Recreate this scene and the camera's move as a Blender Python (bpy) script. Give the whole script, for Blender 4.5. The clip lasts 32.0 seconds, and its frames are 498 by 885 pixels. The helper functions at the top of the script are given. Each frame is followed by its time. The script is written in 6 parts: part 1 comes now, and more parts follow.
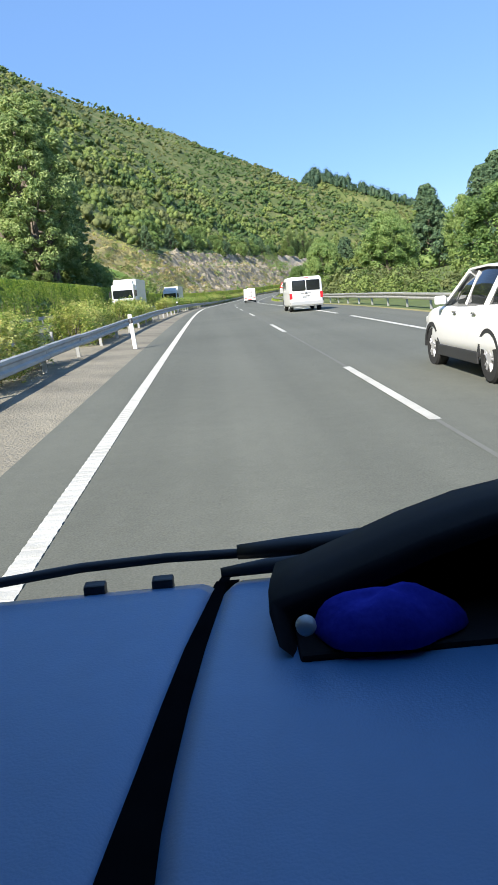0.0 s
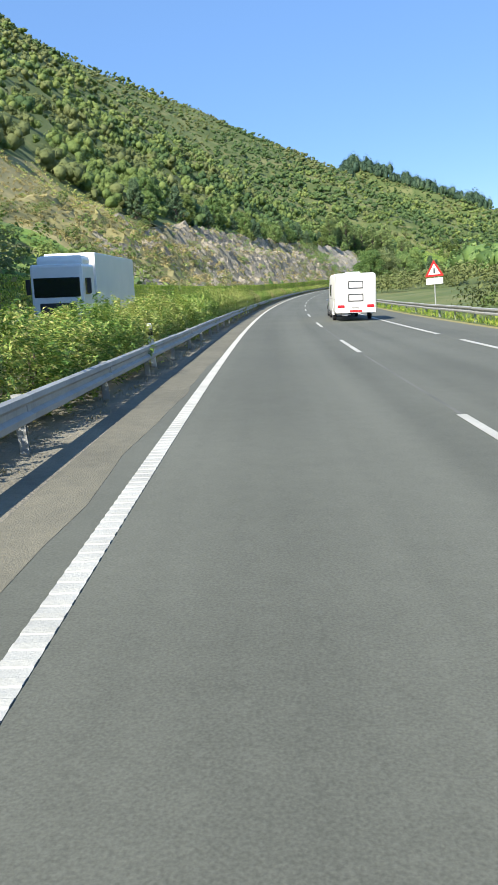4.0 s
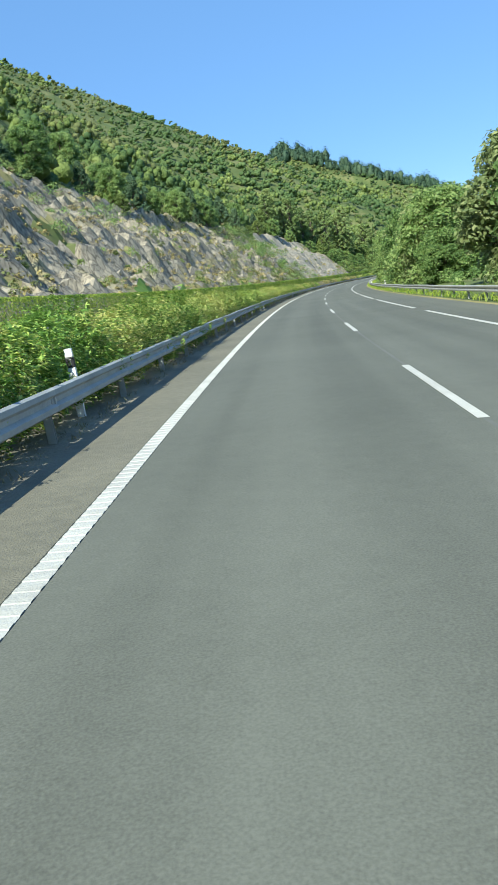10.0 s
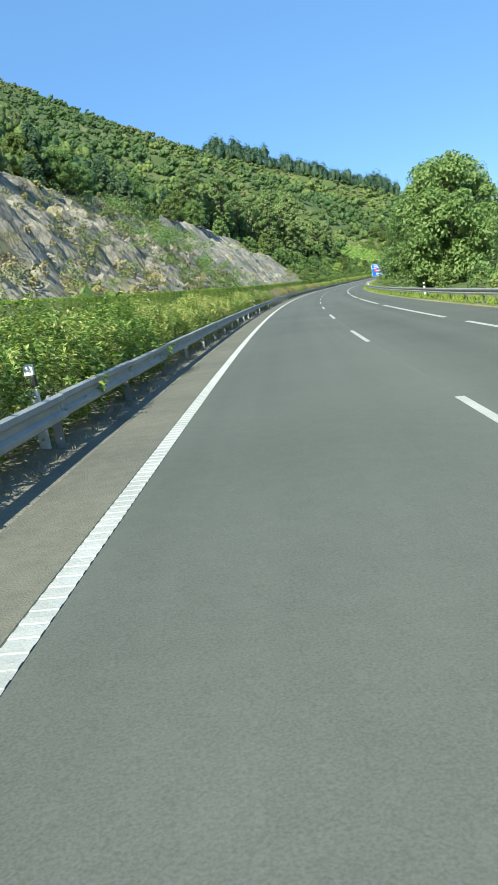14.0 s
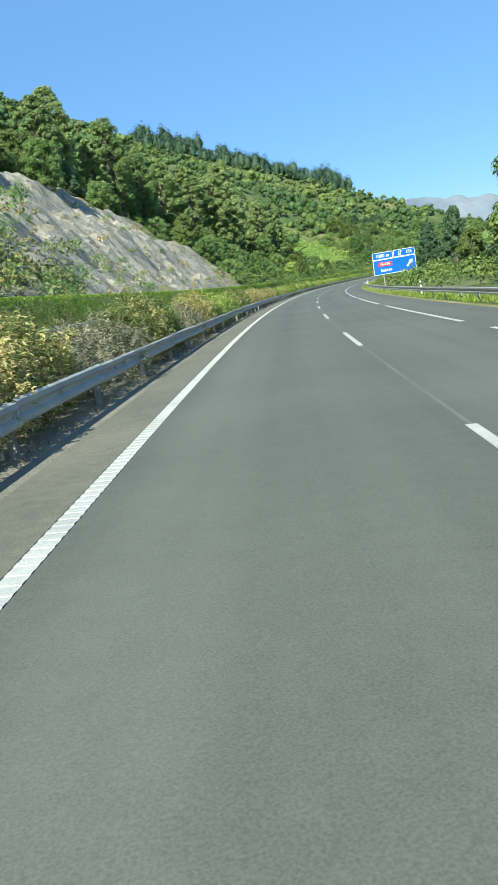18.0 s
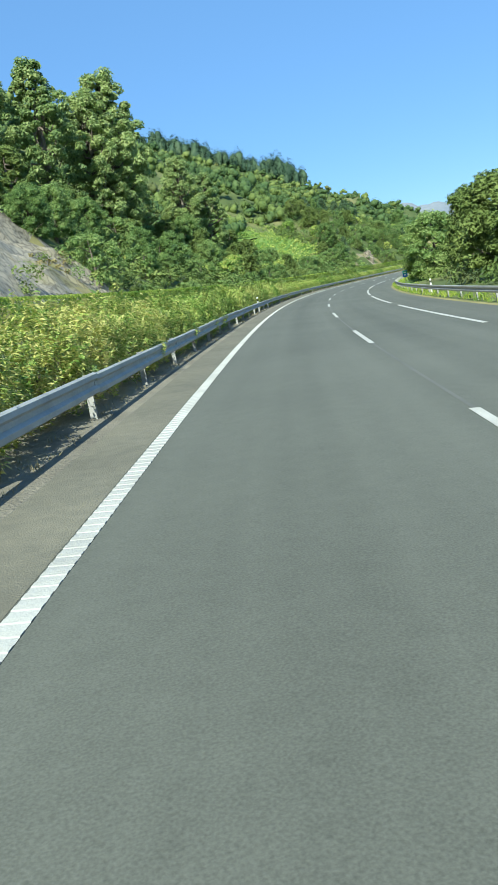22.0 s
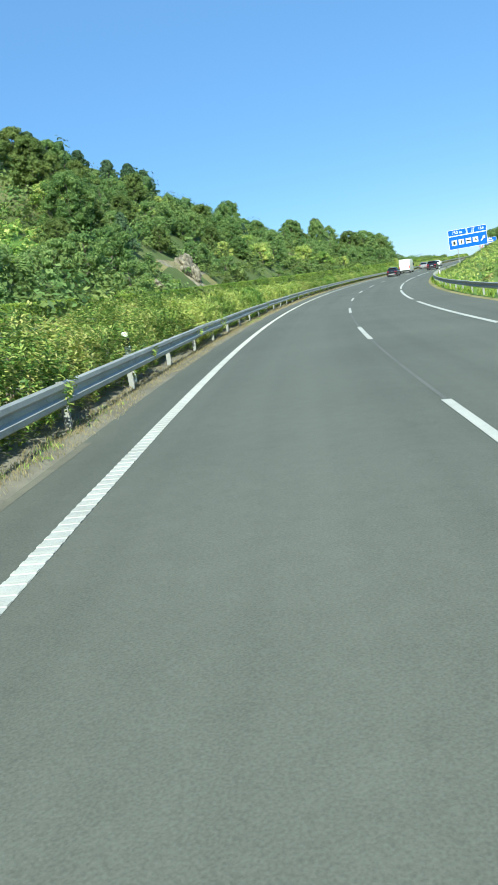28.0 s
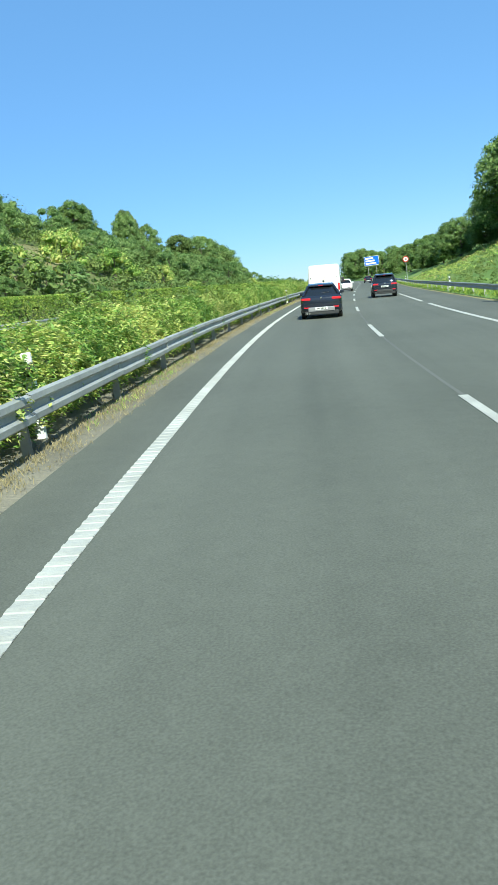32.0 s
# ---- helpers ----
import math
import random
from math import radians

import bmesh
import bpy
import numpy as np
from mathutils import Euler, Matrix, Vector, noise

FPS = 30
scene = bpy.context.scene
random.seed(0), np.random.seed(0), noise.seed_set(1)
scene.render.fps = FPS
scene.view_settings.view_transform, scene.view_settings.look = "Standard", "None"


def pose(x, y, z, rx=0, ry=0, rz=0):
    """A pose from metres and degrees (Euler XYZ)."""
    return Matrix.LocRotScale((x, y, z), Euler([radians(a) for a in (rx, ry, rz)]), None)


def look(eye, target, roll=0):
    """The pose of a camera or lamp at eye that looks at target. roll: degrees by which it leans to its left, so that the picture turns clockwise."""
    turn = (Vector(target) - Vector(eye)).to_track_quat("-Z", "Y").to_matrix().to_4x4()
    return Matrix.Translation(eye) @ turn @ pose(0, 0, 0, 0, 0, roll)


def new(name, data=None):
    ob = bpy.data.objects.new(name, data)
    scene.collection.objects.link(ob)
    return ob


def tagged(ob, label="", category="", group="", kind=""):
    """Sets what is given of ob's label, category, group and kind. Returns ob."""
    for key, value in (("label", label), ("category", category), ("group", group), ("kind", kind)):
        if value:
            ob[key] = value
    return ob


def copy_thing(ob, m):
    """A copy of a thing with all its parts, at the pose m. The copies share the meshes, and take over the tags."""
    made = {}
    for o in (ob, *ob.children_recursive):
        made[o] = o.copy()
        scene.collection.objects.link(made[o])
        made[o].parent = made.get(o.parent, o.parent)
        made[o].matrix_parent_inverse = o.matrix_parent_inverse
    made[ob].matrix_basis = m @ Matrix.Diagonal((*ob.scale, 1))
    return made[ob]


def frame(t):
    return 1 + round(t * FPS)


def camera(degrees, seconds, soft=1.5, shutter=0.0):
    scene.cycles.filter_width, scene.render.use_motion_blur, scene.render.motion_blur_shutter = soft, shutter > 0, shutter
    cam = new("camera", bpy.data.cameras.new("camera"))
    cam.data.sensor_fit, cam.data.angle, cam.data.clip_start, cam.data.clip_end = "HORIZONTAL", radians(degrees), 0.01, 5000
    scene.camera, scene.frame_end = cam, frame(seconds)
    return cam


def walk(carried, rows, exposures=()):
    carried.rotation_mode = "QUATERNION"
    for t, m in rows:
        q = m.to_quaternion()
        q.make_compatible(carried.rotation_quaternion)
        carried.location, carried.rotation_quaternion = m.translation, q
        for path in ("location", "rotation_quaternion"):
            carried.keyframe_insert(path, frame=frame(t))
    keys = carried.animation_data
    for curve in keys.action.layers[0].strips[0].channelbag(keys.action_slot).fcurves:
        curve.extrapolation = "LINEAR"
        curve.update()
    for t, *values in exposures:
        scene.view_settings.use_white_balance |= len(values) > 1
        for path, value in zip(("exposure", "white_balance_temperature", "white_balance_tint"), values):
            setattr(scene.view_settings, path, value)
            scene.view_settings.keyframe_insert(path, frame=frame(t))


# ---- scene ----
# ---- camera: seconds, place, turn to the right, tilt, lean ----
cam = camera(36.7, 32.0)
ROWS = [
    (0, 0.22, -0.37, 0.02, 1.29, -11.26, -8.30),
    (0.5, 0.12, 12.90, 0.19, 1.12, -11.34, -7.45),
    (1, 0.02, 26.16, 0.32, 0.80, -11.33, -6.88),
    (1.5, 0.03, 39.06, 0.38, 0.49, -11.60, -6.38),
    (2, 0.07, 51.99, 0.39, 0.39, -11.47, -5.77),
    (2.5, 0.18, 64.85, 0.39, 0.17, -11.52, -5.85),
    (3, 0.36, 77.95, 0.35, 0.04, -11.46, -5.94),
    (3.5, 0.63, 91.07, 0.28, -0.02, -11.40, -6.03),
    (4, 1.01, 104.20, 0.18, -0.03, -11.34, -6.12),
    (4.5, 1.51, 117.36, 0.06, 0.02, -11.29, -6.21),
    (5, 2.14, 130.49, -0.06, -0.00, -11.14, -6.88),
    (5.5, 2.92, 143.63, -0.17, 0.37, -11.32, -7.36),
    (6, 3.83, 156.79, -0.27, 0.62, -11.29, -8.65),
    (6.5, 4.89, 169.95, -0.35, 1.15, -11.34, -8.80),
    (7, 6.10, 183.13, -0.41, 1.58, -11.23, -9.19),
    (7.5, 7.44, 196.31, -0.46, 2.14, -11.10, -9.52),
    (8, 8.90, 209.50, -0.49, 2.63, -11.14, -9.90),
    (8.5, 10.49, 222.70, -0.52, 3.28, -10.97, -9.70),
    (9, 12.20, 235.91, -0.53, 3.76, -11.01, -9.61),
    (9.5, 14.02, 249.09, -0.55, 4.04, -11.01, -9.78),
    (10, 15.95, 262.20, -0.56, 4.28, -11.01, -9.84),
    (10.5, 17.98, 275.23, -0.56, 4.29, -10.82, -10.51),
    (11, 20.11, 288.20, -0.57, 5.04, -10.86, -9.83),
    (11.5, 22.36, 301.08, -0.57, 5.75, -10.98, -9.87),
    (12, 24.72, 313.89, -0.57, 6.51, -11.04, -9.81),
    (12.5, 27.19, 326.63, -0.57, 7.10, -11.03, -9.96),
    (13, 29.78, 339.28, -0.58, 7.79, -11.03, -9.80),
    (13.5, 32.48, 351.85, -0.60, 8.37, -10.99, -9.90),
    (14, 35.28, 364.34, -0.62, 8.87, -10.92, -9.90),
    (14.5, 38.20, 376.75, -0.64, 9.25, -10.89, -10.19),
    (15, 41.21, 389.08, -0.67, 9.80, -10.92, -10.24),
    (15.5, 44.33, 401.32, -0.69, 10.35, -10.95, -10.29),
    (16, 47.54, 413.48, -0.71, 10.90, -10.98, -10.34),
    (16.5, 50.86, 425.56, -0.73, 11.45, -11.00, -10.39),
    (17, 54.27, 437.56, -0.74, 12.10, -10.98, -10.38),
    (17.5, 57.78, 449.48, -0.74, 12.66, -11.03, -10.28),
    (18, 61.39, 461.33, -0.74, 13.26, -11.03, -9.95),
    (18.5, 65.08, 473.10, -0.74, 13.73, -11.07, -9.78),
    (19, 68.86, 484.79, -0.75, 14.06, -10.99, -9.88),
    (19.5, 72.71, 496.41, -0.76, 14.38, -11.00, -9.92),
    (20, 76.65, 507.95, -0.78, 14.75, -10.96, -10.07),
    (20.5, 80.67, 519.41, -0.81, 15.27, -11.01, -10.07),
    (21, 84.77, 530.79, -0.84, 15.83, -11.09, -10.19),
    (21.5, 88.96, 542.09, -0.87, 16.60, -11.02, -9.65),
    (22, 93.25, 553.30, -0.90, 17.18, -11.06, -9.87),
    (22.5, 97.63, 564.42, -0.92, 17.70, -11.03, -9.81),
    (23, 102.14, 575.45, -0.94, 18.21, -10.96, -9.94),
    (23.5, 106.80, 586.44, -0.95, 19.11, -10.93, -9.79),
    (24, 111.65, 597.37, -0.96, 20.42, -11.06, -9.77),
    (24.5, 116.69, 608.23, -0.96, 21.78, -11.03, -9.83),
    (25, 121.97, 619.02, -0.94, 23.06, -11.10, -9.90),
    (25.5, 127.49, 629.71, -0.92, 24.01, -11.00, -10.71),
    (26, 133.28, 640.28, -0.89, 25.50, -11.00, -10.40),
    (26.5, 139.35, 650.72, -0.86, 27.05, -11.00, -10.08),
    (27, 145.71, 661.02, -0.84, 28.67, -10.99, -9.77),
    (27.5, 152.37, 671.15, -0.83, 30.33, -10.99, -9.46),
    (28, 159.32, 681.12, -0.82, 31.78, -10.87, -9.91),
    (28.5, 166.57, 690.90, -0.80, 33.46, -10.97, -9.73),
    (29, 174.10, 700.50, -0.78, 35.20, -10.88, -9.38),
    (29.5, 181.91, 709.91, -0.73, 36.89, -11.02, -8.77),
    (30, 189.98, 719.12, -0.66, 38.62, -10.96, -8.00),
    (30.5, 198.31, 728.11, -0.57, 39.66, -10.78, -8.74),
    (31, 206.89, 736.88, -0.48, 41.05, -10.76, -8.73),
    (31.5, 215.70, 745.43, -0.39, 42.83, -10.81, -8.43),
    (32, 224.74, 753.73, -0.30, 44.33, -10.98, -8.47),
]



def aimed(x, y, z, turn, tilt, lean):
    a, b = radians(turn), radians(tilt)
    ahead = Vector((math.sin(a) * math.cos(b), math.cos(a) * math.cos(b), math.sin(b)))
    eye = Vector((x, y, z))
    return look(eye, eye + ahead * 10, lean)


walk(cam, [(t, aimed(*row)) for t, *row in ROWS], exposures=[(0.0, 0.95, 6500, 10), (2.0, 0.88, 6470, 9), (5.0, 0.88, 6400, 8), (9.0, 0.83, 6250, 0), (20.0, 0.78, 6150, -4), (32.0, 0.72, 6050, -8)])

# ---- sky and sun ----
SUN_AZ, SUN_EL = 212.0, 43.0
world = bpy.data.worlds.new("world")
scene.world = world
world.use_nodes = True
wn = world.node_tree.nodes
sky = wn.new("ShaderNodeTexSky")
sky.sky_type, sky.sun_disc = "NISHITA", False
sky.sun_elevation, sky.sun_rotation = radians(SUN_EL), radians(SUN_AZ)
sky.altitude = 1200
sky.air_density, sky.dust_density, sky.ozone_density = 1.1, 0.1, 6.0
wn["Background"].inputs["Strength"].default_value = 0.115
cool = wn.new("ShaderNodeMix")
cool.data_type, cool.blend_type = "RGBA", "MULTIPLY"
cool.inputs[0].default_value = 1.0
cool.inputs[7].default_value = (0.92, 0.93, 1.02, 1)
world.node_tree.links.new(sky.outputs["Color"], cool.inputs[6])
even = wn.new("ShaderNodeMix")
even.data_type = "RGBA"
even.inputs[0].default_value = 0.6
even.inputs[7].default_value = (1.15, 2.3, 4.5, 1)
world.node_tree.links.new(cool.outputs[2], even.inputs[6])
world.node_tree.links.new(even.outputs[2], wn["Background"].inputs["Color"])
lamp = bpy.data.lights.new("sun", "SUN")
lamp.energy, lamp.angle, lamp.color = 5.0, radians(0.53), (1.0, 0.93, 0.82)
sun = new("sun", lamp)
sa, se = radians(SUN_AZ), radians(SUN_EL)
sun.matrix_world = look((0, 0, 200), Vector((0, 0, 200)) - Vector((math.sin(sa) * math.cos(se), math.cos(sa) * math.cos(se), math.sin(se))))


# ---- materials ----
def material(name, colors, scale=5.0, rough=0.8, metal=0.0, bump=0.0, bump_scale=40.0, fine=0.25, space="Object", island=0.0, spec=0.4, stretch=None, thin=0.0, deep=0.05):
    """Two scales of noise between colours, a fine bump, and a variation by island."""
    if thin:  # leaves: sunlit summer green
        colors = [(c[0] * 1.24, c[1] * 1.18, c[2] * 1.12) for c in colors]
    m = bpy.data.materials.new(name)
    m.use_nodes = True
    nt = m.node_tree
    nd, lk = nt.nodes, nt.links
    b = nd["Principled BSDF"]
    b.inputs["Roughness"].default_value, b.inputs["Metallic"].default_value = rough, metal
    b.inputs["Specular IOR Level"].default_value = spec
    co = nd.new("ShaderNodeTexCoord")
    src = co.outputs[space]
    if stretch:
        mp = nd.new("ShaderNodeMapping")
        mp.inputs["Scale"].default_value = stretch
        lk.new(src, mp.inputs["Vector"])
        src = mp.outputs["Vector"]
    n1 = nd.new("ShaderNodeTexNoise")
    n1.inputs["Scale"].default_value, n1.inputs["Detail"].default_value = scale, 6
    lk.new(src, n1.inputs["Vector"])
    n2 = nd.new("ShaderNodeTexNoise")
    n2.inputs["Scale"].default_value, n2.inputs["Detail"].default_value = scale * 14, 3
    lk.new(src, n2.inputs["Vector"])
    mix = nd.new("ShaderNodeMath")
    mix.operation = "MULTIPLY_ADD"
    lk.new(n2.outputs["Fac"], mix.inputs[0])
    mix.inputs[1].default_value = fine
    mul = nd.new("ShaderNodeMath")
    mul.operation = "MULTIPLY"
    mul.inputs[1].default_value = 1 - fine
    lk.new(n1.outputs["Fac"], mul.inputs[0])
    lk.new(mul.outputs[0], mix.inputs[2])
    fac = mix.outputs[0]
    if island:
        geo = nd.new("ShaderNodeNewGeometry")
        oi = nd.new("ShaderNodeObjectInfo")
        ad = nd.new("ShaderNodeMath")
        ad.operation = "MULTIPLY_ADD"
        ad.inputs[1].default_value = island
        lk.new(geo.outputs["Random Per Island"], ad.inputs[0])
        sb = nd.new("ShaderNodeMath")
        sb.operation = "MULTIPLY_ADD"
        sb.inputs[1].default_value, sb.inputs[2].default_value = island * 0.5, -island * 0.75
        lk.new(oi.outputs["Random"], sb.inputs[0])
        a2 = nd.new("ShaderNodeMath")
        lk.new(fac, a2.inputs[0])
        lk.new(sb.outputs[0], a2.inputs[1])
        lk.new(a2.outputs[0], ad.inputs[2])
        fac = ad.outputs[0]
    rp = nd.new("ShaderNodeValToRGB")
    el = rp.color_ramp.elements
    while len(el) < len(colors):
        el.new(0.5)
    for i, c in enumerate(colors):
        el[i].position = 0.28 + 0.44 * i / max(1, len(colors) - 1)
        el[i].color = (*c, 1)
    lk.new(fac, rp.inputs["Fac"])
    lk.new(rp.outputs["Color"], b.inputs["Base Color"])
    if bump:
        n3 = nd.new("ShaderNodeTexNoise")
        n3.inputs["Scale"].default_value, n3.inputs["Detail"].default_value = bump_scale, 4
        lk.new(src, n3.inputs["Vector"])
        bp = nd.new("ShaderNodeBump")
        bp.inputs["Strength"].default_value, bp.inputs["Distance"].default_value = bump, deep
        lk.new(n3.outputs["Fac"], bp.inputs["Height"])
        lk.new(bp.outputs["Normal"], b.inputs["Normal"])
    if thin:
        tr = nd.new("ShaderNodeBsdfTranslucent")
        lk.new(rp.outputs["Color"], tr.inputs["Color"])
        ms = nd.new("ShaderNodeMixShader")
        ms.inputs["Fac"].default_value = thin
        lk.new(b.outputs[0], ms.inputs[1])
        lk.new(tr.outputs[0], ms.inputs[2])
        lk.new(ms.outputs[0], nd["Material Output"].inputs["Surface"])
    return m




def asphalt(name):
    """Worn asphalt: streaks along the lanes, blotches, and a fine grain of chippings."""
    m = bpy.data.materials.new(name)
    m.use_nodes = True
    nd, lk = m.node_tree.nodes, m.node_tree.links
    b = nd["Principled BSDF"]
    b.inputs["Roughness"].default_value, b.inputs["Specular IOR Level"].default_value = 0.85, 0.35
    co = nd.new("ShaderNodeTexCoord")

    def grain(vec, scale, detail, size=(1, 1, 1)):
        mp = nd.new("ShaderNodeMapping")
        mp.inputs["Scale"].default_value = size
        lk.new(vec, mp.inputs["Vector"])
        n = nd.new("ShaderNodeTexNoise")
        n.inputs["Scale"].default_value, n.inputs["Detail"].default_value = scale, detail
        lk.new(mp.outputs["Vector"], n.inputs["Vector"])
        return n.outputs["Fac"]

    streak = grain(co.outputs["UV"], 1.0, 3, (0.9, 0.012, 1))
    blotch = grain(co.outputs["Object"], 0.22, 5)
    chips = grain(co.outputs["Object"], 70.0, 3)
    worn = grain(co.outputs["Object"], 5.0, 5)
    total = None
    for fac, w in ((streak, 0.5), (blotch, 0.3), (worn, 0.15), (chips, 0.65)):
        k = nd.new("ShaderNodeMath")
        k.operation = "MULTIPLY_ADD"
        k.inputs[1].default_value = w
        lk.new(fac, k.inputs[0])
        if total is None:
            k.inputs[2].default_value = -0.3
        else:
            lk.new(total, k.inputs[2])
        total = k.outputs[0]
    rp = nd.new("ShaderNodeValToRGB")
    el = rp.color_ramp.elements
    el[0].position, el[0].color = 0.28, (0.074, 0.078, 0.064, 1)
    el[1].position, el[1].color = 0.72, (0.143, 0.149, 0.123, 1)
    lk.new(total, rp.inputs["Fac"])
    lk.new(rp.outputs["Color"], b.inputs["Base Color"])
    bp = nd.new("ShaderNodeBump")
    bp.inputs["Strength"].default_value, bp.inputs["Distance"].default_value = 0.12, 0.01
    lk.new(chips, bp.inputs["Height"])
    lk.new(bp.outputs["Normal"], b.inputs["Normal"])
    return m


M_ASPHALT = asphalt("asphalt")
M_WORN = material("worn_paint", [(0.33, 0.33, 0.305), (0.42, 0.42, 0.388), (0.49, 0.49, 0.452)], 1.5, 0.7, bump=0.2, bump_scale=50)
M_PAINT = material("road_paint", [(0.34, 0.335, 0.3), (0.45, 0.445, 0.4), (0.53, 0.525, 0.475)], 1.5, 0.65, bump=0.2, bump_scale=50)
M_DIRT = material("verge_dirt", [(0.125, 0.115, 0.09), (0.2, 0.184, 0.142), (0.275, 0.25, 0.188)], 0.7, 0.95, bump=0.6, bump_scale=25)
M_GROUND = material("hill_ground", [(0.05, 0.075, 0.02), (0.09, 0.12, 0.035), (0.2, 0.19, 0.08)], 0.05, 0.95, bump=0.5, bump_scale=2)
M_MEADOW = material("meadow_grass", [(0.07, 0.145, 0.022), (0.135, 0.22, 0.042), (0.23, 0.26, 0.085)], 0.12, 0.95, bump=0.5, bump_scale=6)
M_ROCK = material("cut_rock", [(0.08, 0.074, 0.06), (0.2, 0.18, 0.14), (0.34, 0.3, 0.225), (0.41, 0.345, 0.22)], 0.22, 0.92, bump=1.0, bump_scale=1.6, fine=0.45, stretch=(1.0, 0.5, 0.35))


def crack(m, edge, depth):
    """Dark oblique joints between the slabs of the rock, and ochre staining."""
    nd, lk = m.node_tree.nodes, m.node_tree.links
    co = nd.new("ShaderNodeTexCoord")
    mp = nd.new("ShaderNodeMapping")
    mp.inputs["Rotation"].default_value = (0.5, 0.35, 0.3)
    mp.inputs["Scale"].default_value = (1.5, 1.15, 0.17)
    lk.new(co.outputs["Object"], mp.inputs["Vector"])
    wob = nd.new("ShaderNodeTexNoise")
    wob.inputs["Scale"].default_value, wob.inputs["Detail"].default_value = 1.6, 6
    lk.new(mp.outputs["Vector"], wob.inputs["Vector"])
    add = nd.new("ShaderNodeMix")
    add.data_type, add.blend_type = "RGBA", "ADD"
    add.inputs[0].default_value = 1.0
    lk.new(mp.outputs["Vector"], add.inputs[6])
    lk.new(wob.outputs["Color"], add.inputs[7])
    vo = nd.new("ShaderNodeTexVoronoi")
    vo.feature = "DISTANCE_TO_EDGE"
    vo.inputs["Scale"].default_value = 1.0
    lk.new(add.outputs[2], vo.inputs["Vector"])
    rp = nd.new("ShaderNodeValToRGB")
    rp.color_ramp.elements[0].position, rp.color_ramp.elements[0].color = 0.0, (0.16, 0.15, 0.14, 1)
    rp.color_ramp.elements[1].position, rp.color_ramp.elements[1].color = 0.1, (1, 1, 1, 1)
    lk.new(vo.outputs["Distance"], rp.inputs["Fac"])
    b = nd["Principled BSDF"]
    old = b.inputs["Base Color"].links[0].from_socket
    mx = nd.new("ShaderNodeMix")
    mx.data_type, mx.blend_type = "RGBA", "MULTIPLY"
    mx.inputs[0].default_value = depth
    ln = nd.new("ShaderNodeTexNoise")
    ln.inputs["Scale"].default_value, ln.inputs["Detail"].default_value = 0.16, 9
    lk.new(co.outputs["Object"], ln.inputs["Vector"])
    lr = nd.new("ShaderNodeValToRGB")
    lr.color_ramp.elements[0].position, lr.color_ramp.elements[1].position = edge, edge + 0.12
    lk.new(ln.outputs["Fac"], lr.inputs["Fac"])
    grassy = nd.new("ShaderNodeMix")
    grassy.data_type = "RGBA"
    grassy.inputs[7].default_value = (0.26, 0.23, 0.12, 1)
    lk.new(lr.outputs["Color"], grassy.inputs[0])
    lk.new(old, grassy.inputs[6])
    old = grassy.outputs[2]
    lk.new(old, mx.inputs[6])
    lk.new(rp.outputs["Color"], mx.inputs[7])
    lk.new(mx.outputs[2], b.inputs["Base Color"])


crack(M_ROCK, 0.52, 0.75)
M_SLAB = material("grey_rock_slab", [(0.14, 0.13, 0.105), (0.26, 0.24, 0.195), (0.36, 0.322, 0.255), (0.39, 0.33, 0.215)], 0.2, 0.92, bump=0.8, bump_scale=2.2, fine=0.4, stretch=(1.0, 0.6, 0.4))
crack(M_SLAB, 0.56, 0.6)
M_STRAW = material("dry_meadow", [(0.14, 0.14, 0.055), (0.24, 0.215, 0.09), (0.34, 0.29, 0.135)], 0.16, 0.95, bump=0.5, bump_scale=6)
M_STEEL = material("galvanised_steel", [(0.27, 0.275, 0.265), (0.37, 0.375, 0.36), (0.47, 0.475, 0.45)], 1.2, 0.6, metal=0.25, bump=0.1)
M_LEAF_HILL = material("hill_leaves", [(0.068, 0.12, 0.032), (0.138, 0.2, 0.055), (0.23, 0.285, 0.09)], 0.1, 0.75, bump=1.0, bump_scale=2.2, fine=0.25, island=0.16, thin=0.25, deep=0.3)
M_LEAF_OLIVE = material("olive_leaves", [(0.08, 0.11, 0.04), (0.138, 0.17, 0.062), (0.205, 0.23, 0.092)], 0.1, 0.75, bump=1.0, bump_scale=2.2, fine=0.25, island=0.16, thin=0.25, deep=0.3)
M_LEAF_DEEP = material("deep_green_leaves", [(0.035, 0.08, 0.028), (0.075, 0.135, 0.045), (0.13, 0.19, 0.065)], 0.1, 0.75, bump=1.0, bump_scale=2.2, fine=0.25, island=0.16, thin=0.25, deep=0.3)
M_LEAF = material("tree_leaves", [(0.09, 0.165, 0.05), (0.165, 0.275, 0.085), (0.27, 0.365, 0.135)], 0.4, 0.6, island=0.5, thin=0.45)
M_LEAF_EUC = material("eucalyptus_leaves", [(0.11, 0.185, 0.066), (0.215, 0.31, 0.115), (0.35, 0.43, 0.185)], 0.4, 0.6, island=0.5, thin=0.45)
M_LEAF_ROUND = material("pale_tree_leaves", [(0.11, 0.16, 0.065), (0.2, 0.26, 0.105), (0.31, 0.36, 0.17)], 0.4, 0.6, island=0.5, thin=0.45)
M_LEAF_PINE = material("pine_needles", [(0.045, 0.095, 0.055), (0.08, 0.145, 0.075), (0.125, 0.19, 0.095)], 0.4, 0.7, island=0.5, thin=0.2)
M_LEAF_RIDGE = material("ridge_pine_needles", [(0.028, 0.065, 0.04), (0.05, 0.098, 0.055), (0.085, 0.135, 0.075)], 0.1, 0.7, island=0.4, thin=0.2)
